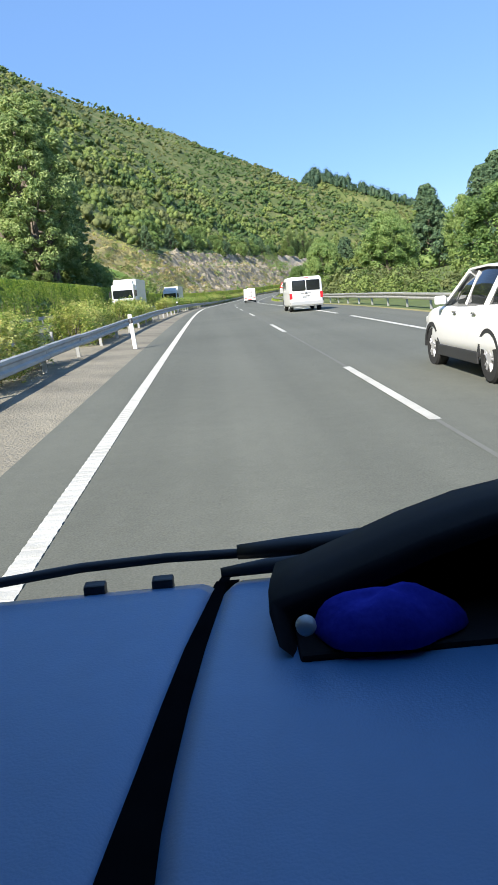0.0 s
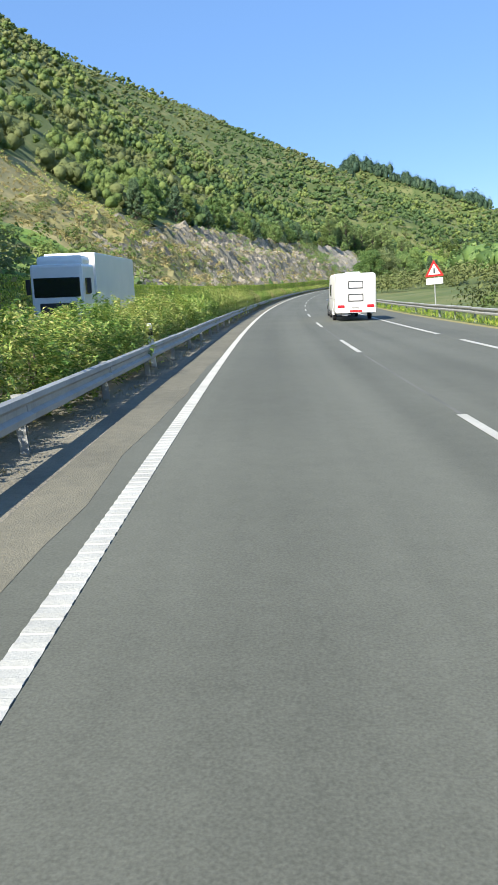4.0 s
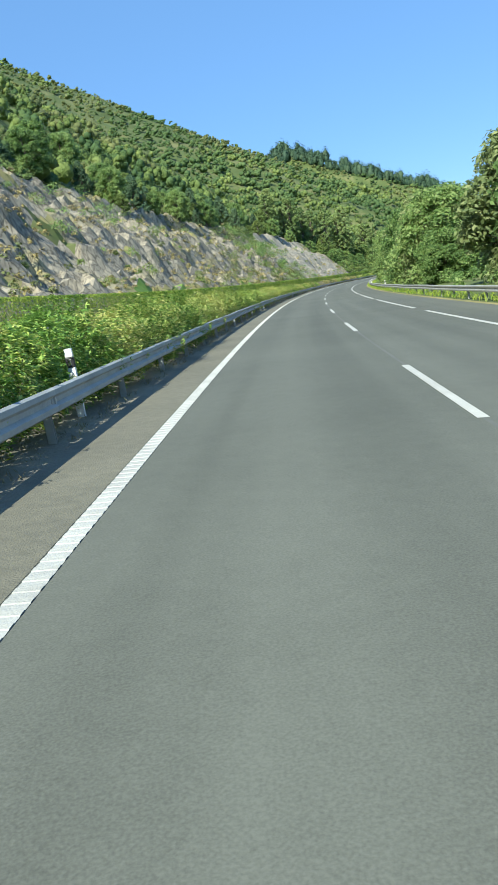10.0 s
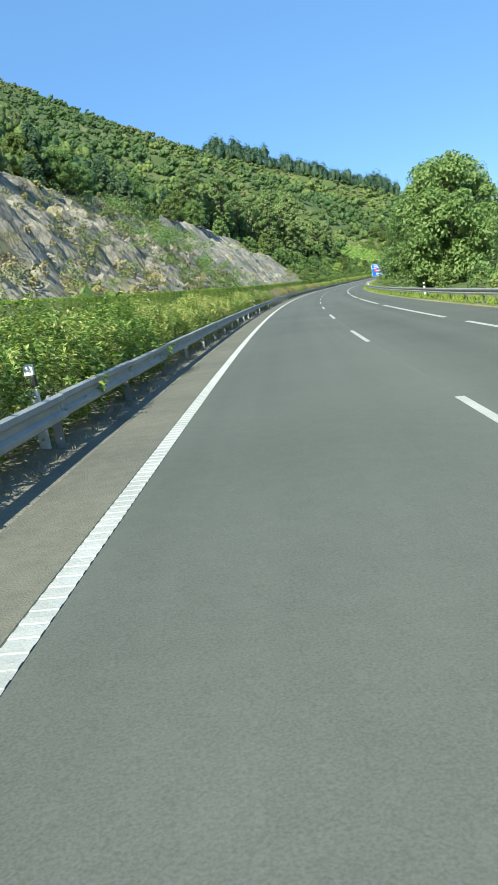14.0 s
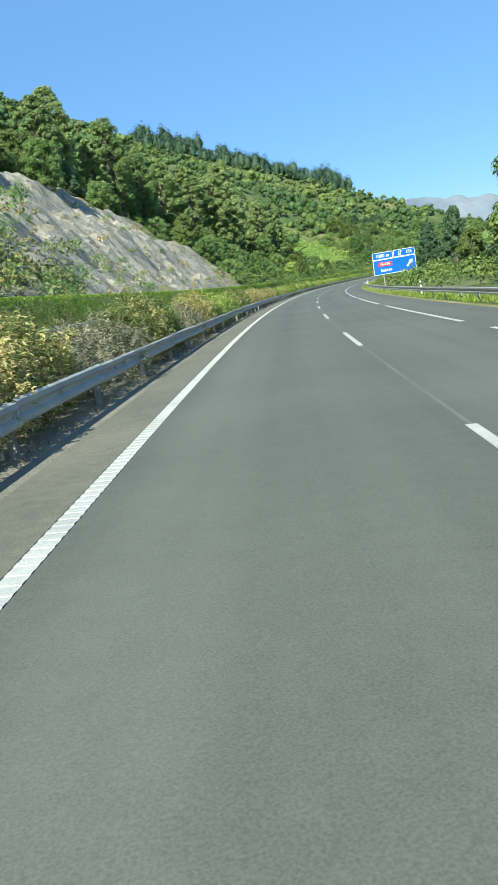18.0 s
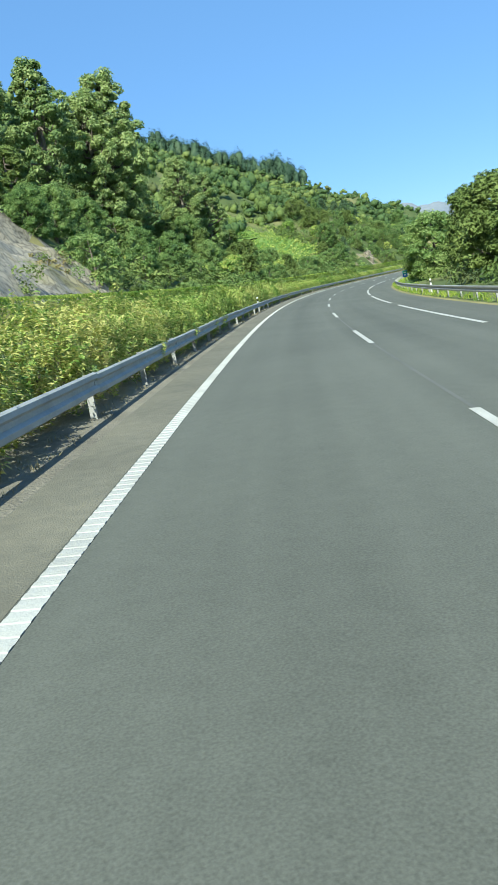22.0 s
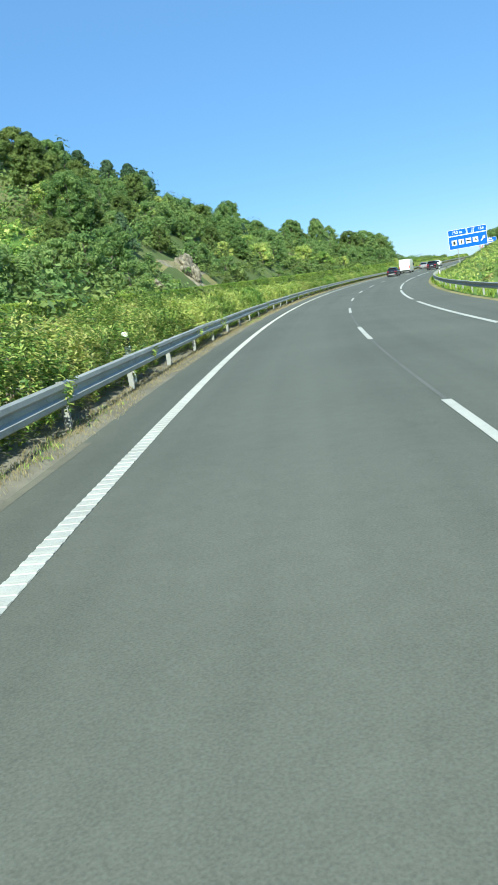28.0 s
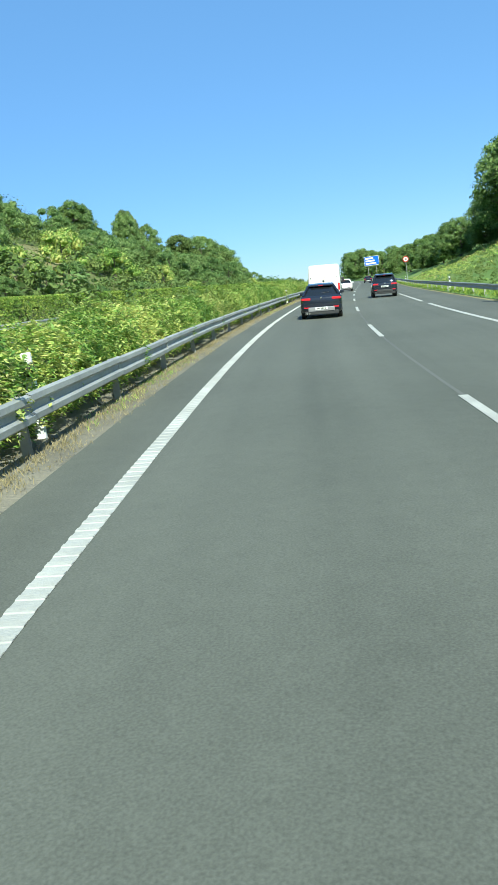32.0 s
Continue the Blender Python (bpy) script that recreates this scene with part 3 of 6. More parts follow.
def beam_mesh(length, side):
    n = len(BEAM)
    v, f = [], []
    for y in (0.0, length):
        v += [(side * (a + 0.02), y, z) for a, z in BEAM] + [(side * (a + 0.014), y, z) for a, z in BEAM]
    for i in range(n - 1):
        f += [(i, i + 1, 2 * n + i + 1, 2 * n + i), (n + i + 1, n + i, 3 * n + i, 3 * n + i + 1)]
    f += [(0, 2 * n, 3 * n, n), (n - 1, 2 * n - 1, 4 * n - 1, 3 * n - 1)]
    return mesh_of("beam", v, f, M_STEEL)


def post_mesh():
    bm = bmesh.new()
    box(bm, (-0.05, -0.03, -0.25), (0.05, -0.022, 0.68))
    box(bm, (-0.05, -0.03, -0.25), (-0.042, 0.03, 0.68))
    box(bm, (-0.05, 0.022, -0.25), (0.05, 0.03, 0.68))
    me = bpy.data.meshes.new("post")
    bm.to_mesh(me)
    bm.free()
    me.materials.append(M_STEEL)
    return me


POST = post_mesh()
bmb = bmesh.new()
box(bmb, (-0.03, -0.06, 0.44), (0.12, 0.06, 0.64), 0.01)
BLOCK = bpy.data.meshes.new("spacer")
bmb.to_mesh(BLOCK)
bmb.free()
BLOCK.materials.append(M_STEEL)


bmb = bmesh.new()
tri = [(0.0, 0.11), (0.0, 0.2), (0.07, 0.155)]
va = [bmb.verts.new((0.03, y, z)) for y, z in tri]
vb = [bmb.verts.new((0.052, y, z)) for y, z in tri]
bmb.faces.new(vb)
bmb.faces.new(list(reversed(va)))
for i in range(3):
    bmb.faces.new((va[i], va[(i + 1) % 3], vb[(i + 1) % 3], vb[i]))
GLINT = bpy.data.meshes.new("rail_reflector")
bmb.to_mesh(GLINT)
bmb.free()
GLINT.materials.append(M_PAINT)


def barrier(name, o, side, s0, s1, label, h0=0.39, wobble=0.012):
    t = thing(name, None, label, "guard rail", kind="structure")
    me = beam_mesh(4.04, side)
    rnd = random.Random(len(name))
    for s in np.arange(s0, s1, 4.0):
        o_a, o_b = (o(s), o(s + 4.0)) if callable(o) else (o, o)
        a, b = Vector(place(s, o_a, h0).tolist()), Vector(place(s + 4.0, o_b, h0).tolist())
        d = b - a
        ob = new("beam", me)
        ob.parent = t
        ob.matrix_basis = Matrix.Translation(a + Vector((0, 0, rnd.uniform(-wobble, wobble)))) @ d.to_track_quat("Y", "Z").to_matrix().to_4x4()
        p = new("post", POST)
        p.parent = t
        p.matrix_basis = stand(s, o_a - side * 0.09, 0.0, 90 - 90 * side, lean=False) @ Matrix.Rotation(radians(rnd.uniform(-2, 2)), 4, "X")
        if side > 0 and int(round((s - s0) / 4)) % 3 == 0:
            new("rail_reflector", GLINT).parent = ob
        q = new("spacer", BLOCK)
        q.parent = p
    return t


def left_rail(s):
    """The rail draws nearer to the lane after the start."""
    return float(np.interp(s, [15, 40, 65, 95, 125], [-2.3, -2.1, -1.8, -1.45, -1.2]))


barrier("barrier_left", left_rail, 1, -28, 1090, "weathered galvanised guard rail beside the left lane")
barrier("barrier_opposite", -13.75, 1, -28, 1000, "galvanised guard rail at the far edge of the opposite carriageway")
barrier("barrier_median", -3.9, -1, 0, 1000, "galvanised guard rail of the opposite carriageway")
barrier("barrier_right", 10.6, -1, 20, 1100, "galvanised guard rail on pale posts by the hard shoulder", 0.42)

# ---- leaves ----
RNG = np.random.default_rng(7)


ball = bmesh.new()
bmesh.ops.create_icosphere(ball, subdivisions=2, radius=1.0)
BALL_V = np.array([tuple(v.co) for v in ball.verts])
BALL_F = np.array([[v.index for v in f.verts] for f in ball.faces if max(v.co.z for v in f.verts) > -0.45])
ball.free()
ball = bmesh.new()
bmesh.ops.create_icosphere(ball, subdivisions=1, radius=1.0)
KNOT_V = np.array([tuple(v.co) for v in ball.verts])
KNOT_F = np.array([[v.index for v in f.verts] for f in ball.faces])
ball.free()


def hearts(c, r, flat, rng, form_v=BALL_V, form_f=BALL_F):
    """The dense, lumpy inside of each clump of leaves."""
    k, n = len(c), len(form_v)
    rough = rng.uniform(0.62, 1.16, (k, n))
    v = c[:, None] + form_v[None] * (rough * r[:, None])[..., None] * np.array([1, 1, flat])
    f = form_f[None] + (np.arange(k) * n)[:, None, None]
    return v.reshape(-1, 3), f.reshape(-1, 3)


def quads_mesh(name, c, n, u, size, aspect, mats, heart=None):
    """Many leaves in one mesh: centres, normals, a second axis, sizes. Each is a lozenge bent along its rib."""
    n = n / (np.linalg.norm(n, axis=1, keepdims=True) + 1e-9)
    u = u - (u * n).sum(1, keepdims=True) * n
    u = u / (np.linalg.norm(u, axis=1, keepdims=True) + 1e-9)
    w = np.cross(n, u)
    sz = np.asarray(size)[:, None]
    v = np.stack([c - u * sz, c + w * sz * aspect + n * sz * 0.18, c + u * sz, c - w * sz * aspect + n * sz * 0.18], 1).reshape(-1, 3)
    k = len(c)
    hv, hf = heart if heart is not None else (np.zeros((0, 3)), np.zeros((0, 3), int))
    h = len(hf)
    me = bpy.data.meshes.new(name)
    me.vertices.add(4 * k + len(hv))
    me.vertices.foreach_set("co", np.concatenate([v, hv]).astype(np.float32).ravel())
    me.loops.add(4 * k + 3 * h)
    me.loops.foreach_set("vertex_index", np.concatenate([np.arange(4 * k), 4 * k + hf.ravel()]).astype(np.int32))
    me.polygons.add(k + h)
    me.polygons.foreach_set("loop_start", np.concatenate([np.arange(k) * 4, 4 * k + np.arange(h) * 3]).astype(np.int32))
    me.polygons.foreach_set("loop_total", np.concatenate([np.full(k, 4), np.full(h, 3)]).astype(np.int32))
    for m in mats if isinstance(mats, (list, tuple)) else [mats]:
        me.materials.append(m)
    me.update(calc_edges=True)
    return me


def unit(k, rng=RNG):
    v = rng.normal(size=(k, 3))
    return v / np.linalg.norm(v, axis=1, keepdims=True)


def clumps(centres, radii, per, size, flat=0.8, rng=RNG, loose=1.22, inner=0.4, stray=0.75):
    """Leaves round clump centres, most near the shell, facing outward and up."""
    m = len(centres)
    d = unit(m * per, rng)
    d[:, 2] = np.where(d[:, 2] < -0.45, -d[:, 2], d[:, 2])
    r = np.repeat(radii, per) * rng.uniform(inner, loose, m * per) ** 0.7
    c = np.repeat(centres, per, 0) + d * r[:, None] * np.array([1, 1, flat])
    nrm = d * 0.9 + unit(m * per, rng) * stray + np.array([0, 0, 0.35])
    return c, nrm, unit(m * per, rng), rng.uniform(0.6, 1.35, m * per) * size


def tube(pts, rad, sides=7):
    """A tapered, bent limb as verts and faces."""
    v, f = [], []
    pts = [Vector(p) for p in pts]
    for i, p in enumerate(pts):
        d = (pts[min(i + 1, len(pts) - 1)] - pts[max(i - 1, 0)]).normalized()
        a = d.orthogonal().normalized()
        b = d.cross(a)
        for j in range(sides):
            g = 2 * math.pi * j / sides
            v.append(p + (a * math.cos(g) + b * math.sin(g)) * rad[i])
    for i in range(len(pts) - 1):
        for j in range(sides):
            f.append((i * sides + j, i * sides + (j + 1) % sides, (i + 1) * sides + (j + 1) % sides, (i + 1) * sides + j))
    f.append(tuple(reversed(range(sides))))
    return v, f


def tree(name, h, spread, bare, leaf, mat, per, count, label, seed, category="tree", droop=0.0, taper=0.0, lump=(0.15, 0.36), heart=0.0):
    """A tree at the origin: trunk with limbs, and a crown of leaf clumps."""
    rng = np.random.default_rng(seed)
    rnd = random.Random(seed)
    t = thing(name, None, label, category)
    lean = Vector((rnd.uniform(-0.06, 0.06), rnd.uniform(-0.06, 0.06), 0))
    axis = [Vector((lean.x * z + 0.12 * math.sin(z * 0.7 + seed), lean.y * z + 0.12 * math.cos(z * 0.6), z)) for z in np.linspace(-0.4, h * 0.86, 9)]
    r0 = 0.028 * h + 0.03
    v, f = tube(axis, [r0 * (1 - 0.85 * i / 8) for i in range(9)], 8)
    cc, rr = [], []
    for i in range(count):
        z = h * (bare + (0.95 - bare) * ((i + rnd.random()) / count))
        rel = (z / h - bare) / (1 - bare)
        wide = spread * (math.sin(math.pi * min(1, 0.18 + rel * 0.8)) ** 0.7 if not taper else (1.02 - rel) ** taper)
        g = i * 2.4 + rnd.uniform(-0.5, 0.5)
        rad = wide * rnd.uniform(0.25, 1.0) ** 0.6
        base = axis[min(8, max(1, int(rel * 5) + 2))]
        tip = Vector((base.x + math.cos(g) * rad, base.y + math.sin(g) * rad, z - droop * rad))
        if i % 3 == 0:
            mid = base.lerp(tip, 0.5) + Vector((0, 0, -0.15 * rad))
            root = Vector((base.x, base.y, max(h * bare * 0.7, z - rad * 0.7)))
            tv, tf = tube([root, mid, tip], [r0 * 0.33, r0 * 0.2, r0 * 0.06], 5)
            k0 = len(v)
            v += tv
            f += [tuple(a + k0 for a in q) for q in tf] + [(min(8, max(1, int(rel * 5) + 2)) * 8, k0, k0 + 1)]
        cc.append(tip)
        rr.append(spread * rnd.uniform(*lump) * (1 if not taper else 0.85))
    part("trunk", mesh_of("trunk", [tuple(p) for p in v], f, M_BARK, True), None, t)
    cc, rr = np.array([tuple(c) for c in cc]), np.array(rr)
    leaves = clumps(cc, rr, per, leaf, 0.85, rng, 1.15)
    part("crown", quads_mesh("crown", *leaves, 0.5, mat, hearts(cc, rr * heart, 0.85, rng, KNOT_V, KNOT_F) if heart else None), None, t)
    return t


def plant(model, s, o, scale=1.0, turn=0.0, sink=0.1, label="", group=""):
    p = ground_at(s, o) if abs(o) > 10.5 else place(s, o)
    m = Matrix.Translation((p[0], p[1], p[2] - sink)) @ Matrix.Rotation(radians(turn), 4, "Z")
    ob = copy_thing(model, m)
    ob.matrix_basis = m @ Matrix.Diagonal((scale, scale, scale, 1))
    return tagged(ob, label, group=group)


def spots(seed, rows, jitter=1.5):
    rnd = random.Random(seed)
    for s, o, sc in rows:
        yield s + rnd.uniform(-jitter, jitter), o + rnd.uniform(-jitter, jitter) * 0.5, sc * rnd.uniform(0.92, 1.08), rnd.uniform(0, 360)


ROUND = [tree("round_tree", 10.0, 4.6, 0.05, 0.17, M_LEAF, 360, 84, "dense dark green broadleaf tree with low crown", 11), tree("round_tree", 9.0, 4.2, 0.05, 0.17, M_LEAF_ROUND, 360, 80, "pale green dense rounded tree with low crown", 12)]
EUCA = [tree("eucalyptus", 20.0, 4.2, 0.2, 0.17, M_LEAF_EUC, 230, 150, "tall eucalyptus with hanging grey-green foliage", 21, droop=0.25, lump=(0.1, 0.25)), tree("eucalyptus", 17.0, 3.6, 0.18, 0.17, M_LEAF_EUC, 230, 130, "slender eucalyptus with grey-green foliage", 22, droop=0.3, lump=(0.1, 0.26))]
PINES = [tree("pine", 12.0, 4.3, 0.08, 0.17, M_LEAF_PINE, 190, 120, "dark green conical pine", 31, taper=0.95, lump=(0.1, 0.24))]
BROAD = [tree("broadleaf_tree", 8.0, 3.3, 0.1, 0.125, M_LEAF, 260, 66, "bushy green broadleaf tree on the bank", 41, lump=(0.13, 0.33), heart=0.62), tree("broadleaf_tree", 7.0, 2.8, 0.14, 0.125, M_LEAF_HILL, 260, 58, "young green broadleaf tree on the bank", 42, lump=(0.13, 0.33), heart=0.62)]
SHRUB = [tree("shrub", 2.6, 1.5, 0.03, 0.08, M_LEAF, 190, 18, "green shrub growing on the bank", 51, "shrub", heart=0.66), tree("shrub", 2.2, 1.4, 0.03, 0.08, M_LEAF_LUSH, 190, 18, "yellow-green shrub growing on the bank", 52, "shrub", heart=0.66)]

# station, offset, size, tallness
RIGHT_A = [(59, 24.5, 0.74, 0.92), (64, 37, 0.78, 0.9), (89, 22, 0.7, 1.0), (99, 21.7, 0.64, 1.12), (100, 15.7, 0.54, 1.2), (104, 23.5, 0.43, 1.0), (112, 39, 0.8, 1.36), (116, 18.4, 0.86, 0.88), (127, 18.7, 0.62, 1.37), (128, 17.9, 0.61, 0.93), (132, 32, 0.89, 1.0), (136, 21.5, 0.68, 0.87), (143, 33, 0.86, 1.35), (146, 27, 0.7, 1.0), (153, 39, 0.52, 0.86)]
RIGHT_B = [(297, 15.8, 0.89, 1.02), (299, 19, 0.96, 0.93), (305, 23.9, 0.68, 1.07), (308, 25.9, 0.5, 1.09), (317.5, 18.9, 1.18, 0.89), (340, 15.6, 0.58, 0.88), (344, 16.8, 1.05, 0.86), (346, 15.6, 0.83, 1.17), (348, 21.3, 0.62, 1.21), (353, 16.3, 0.97, 0.96), (355, 20.6, 0.68, 1.22), (360, 23.6, 0.77, 1.05), (373, 22, 0.88, 0.98), (381, 16.4, 0.56, 1.4), (382, 17.6, 1.06, 0.98), (395, 22.5, 0.95, 1.0), (402, 18.6, 1.1, 1.09), (414, 23.6, 0.87, 1.28), (419, 18.7, 0.7, 1.11), (420, 25.2, 0.48, 1.36), (442, 16.6, 0.99, 1.11), (443, 15, 0.63, 1.0), (455, 22, 0.8, 1.0), (474, 23, 0.7, 1.0)]
RIGHT_C = [(490, 17.9, 0.9, 1.31), (492, 20, 0.65, 0.85), (499, 24.3, 1.0, 1.36), (501, 22.9, 0.87, 1.39), (506, 18.3, 0.83, 1.29), (508, 17.8, 0.8, 0.86), (521, 19.6, 0.91, 1.01), (533, 22.6, 0.8, 1.28), (557, 21.6, 0.46, 1.17), (566, 25.4, 0.38, 0.93), (608, 27, 0.75, 0.93), (612, 18, 0.7, 1.0), (623, 17, 0.8, 1.01), (631, 19.3, 0.45, 1.05), (652, 18.9, 0.82, 1.14), (663, 15.8, 0.88, 0.85), (673, 14.5, 0.61, 0.85), (680, 14.2, 0.52, 0.87), (686, 26.6, 0.89, 1.06), (707, 14.2, 0.45, 0.9), (715, 26.4, 0.62, 0.85)]
rnd = random.Random(1)
for i, (s, o, sc, zs) in enumerate(RIGHT_A + RIGHT_B + RIGHT_C):
    model, k = (BROAD[i % 2], 1.38) if s > 515 or s < 160 else (ROUND[i % 3 % 2], 1.06)
    ob = plant(model, s, o, sc * k, rnd.uniform(0, 360), 0.45, group="roadside trees")
    ob.scale.z *= zs
for s, o, sc in ((146, 42, 1.45), (112, 44, 1.3), (104, 41, 1.25), (97, 37, 1.1), (90, 40, 1.2), (83, 35, 1.05), (75, 37, 1.1), (66, 34, 1.0), (128, 26, 0.75), (137, 24, 0.8), (554, 27, 1.0), (592, 25, 0.8), (600, 22, 0.7)):
    plant(PINES[0], s, o, sc, s * 7)
for s, o, sc in ((811, -41, 0.4), (825, -44, 0.4), (830, -45, 0.44), (835, -43, 0.47), (840, -42, 0.5), (844, -44, 0.55), (848, -43, 0.58)):
    ob = plant(PINES[0], s, o, sc, s * 7)
    ob.scale.x, ob.scale.y = sc * 1.45, sc * 1.45
# station, offset, size, tallness
for s, o, sc, zs in ((797, -39, 0.85, 1.0), (803, -38.5, 0.78, 1.0), (884, -42, 0.75, 1.25), (890, -43, 0.85, 1.25), (900, -40, 0.72, 1.1), (931, -41, 0.55, 1.4), (936, -41, 0.62, 1.5), (943, -42, 0.55, 1.5), (949, -41, 0.5, 1.4), (962, -42, 0.95, 1.5), (967, -43, 1.05, 1.55), (974, -41, 0.95, 1.4)):
    ob = plant(BROAD[int(s) % 2], s, o, sc, s * 7, group="bank trees")
    ob.scale.z *= zs
for i, (s, o, sc, g) in enumerate(spots(4, [(907, 28, 1.0), (915, 26, 1.12), (922, 29, 1.24), (929, 24, 0.72), (936, 20, 0.6), (941, 25, 0.7), (948, 21, 0.62), (956, 20, 0.6), (966, 21, 0.72), (973, 18, 0.5), (982, 17.5, 0.66), (990, 19, 0.6), (998, 21, 0.7), (1006, 17, 0.64), (1022, 18, 0.8), (1042, 16, 0.75), (1064, 18, 0.95), (1090, 16, 0.8), (1120, 18, 0.95), (1150, 17, 1.05), (1175, 18, 1.25), (1195, 14, 1.15), (1202, 19, 1.4), (1216, 24, 1.3), (1240, 17, 1.35)])):
    plant(ROUND[0] if i % 3 == 0 or i < 3 else BROAD[i % 3 - 1], s, o, sc * (1.0 if i % 3 == 0 or i < 3 else 1.25), g, group="roadside trees")
L_EUC = [(101, -21, 1.2), (106, -27, 1.5), (112, -22, 1.4), (116, -33, 1.5), (120, -31, 1.5), (129, -27, 1.3), (137, -33, 1.45), (146, -28, 1.2), (154, -34, 1.2), (163, -30, 0.95), (172, -36, 1.0), (613, -44, 1.0), (622, -47, 1.1), (630, -43, 1.0), (637, -41, 1.1), (645, -45, 1.2), (654, -42, 1.1), (662, -46, 1.2), (669, -44, 1.15), (677, -38, 1.6), (684, -34, 1.35), (691, -33.5, 1.65), (697, -37, 1.15), (726, -31, 1.2), (719, -34, 1.1), (712, -40, 0.8), (732, -62, 0.85)]
for i, (s, o, sc, g) in enumerate(spots(5, L_EUC)):
    plant(EUCA[i % 2], s, o, sc, g, group="eucalyptus trees")
for i, (s, o, sc, g) in enumerate(spots(8, [(642, -30, 0.9), (649, -25, 0.75), (655, -33, 1.1), (661, -27, 0.8), (668, -31, 1.0), (674, -24, 0.7), (680, -28, 0.85), (688, -25, 0.8), (695, -29, 1.0), (702, -24, 0.75), (709, -28, 0.9), (716, -33, 1.1), (723, -25, 0.75), (728, -36, 1.1), (735, -27, 0.85), (741, -24, 0.6), (743, -33, 0.9), (790, -27, 0.8), (797, -33, 0.9), (70, -19, 0.6), (80, -20.5, 0.7), (88, -22, 0.8), (94, -19, 0.7), (97, -24, 0.9), (109, -19, 0.8), (118, -21, 0.9), (128, -20, 0.8), (140, -21, 0.8)])):
    plant(BROAD[1 - i % 2], s, o, sc, g, group="bank trees")
for i, m in enumerate(ROUND + EUCA + PINES + BROAD + SHRUB):
    p = ground_at(-60.0 - 11 * i, 32.0)
    m.matrix_basis = Matrix.Translation(Vector((p[0], p[1], p[2] - 0.1)))

TOPS = [(s, -46 - 4 * math.sin(s * 1.1), 0.95 + 0.25 * math.sin(s * 2.7)) for s in range(296, 640, 8)] + [(s, -40 - 4 * math.sin(s * 1.7), 0.85 + 0.25 * math.sin(s * 2.3)) for s in range(420, 615, 9)] + [(s, -38 - 5 * math.sin(s * 1.3), (0.5 if s < 850 else 0.42 if s < 895 else 0.32 if s < 928 else 0.62 if s < 980 else 1.45) + (0.1 if 895 < s < 928 else 0.2) * math.sin(s * 0.9)) for s in range(794, 1060, 8)] + [(s, -27 - 4 * math.sin(s * 1.9), 0.5 + 0.15 * math.sin(s * 2.9)) for s in range(780, 1000, 13)]
for i, (s, o, sc, g) in enumerate(spots(6, TOPS)):
    if scree(s, o) or (o > -34 and 858 < s < 900):
        continue
    plant(BROAD[i % 2] if i % 5 or s > 900 else PINES[0], s, o, sc if i % 5 or s > 900 else sc * 0.75, g, group="bank trees")

# bushes and young trees that stand out of the scrub on the overgrown bank
rnd = random.Random(17)
for i, s in enumerate(np.arange(642, 985, 6.2)):
    for j, o in enumerate((-16.6, -21.0, -25.5, -30.5, -36.0)):
        if rnd.random() < 0.12 or (746 < s < 781 and o < -24) or scree(s, o):
            continue
        model = SHRUB[0] if rnd.random() < 0.6 else SHRUB[1] if rnd.random() < 0.5 else BROAD[rnd.randrange(2)]
        k = rnd.uniform(0.9, 1.9) * (0.75 if j == 0 else 1.0) * (0.38 if model in BROAD else 1.0)
        plant(model, s + rnd.uniform(-2.4, 2.4), o + rnd.uniform(-1.6, 1.6), k, rnd.uniform(0, 360), 0.25, group="bank shrubs")

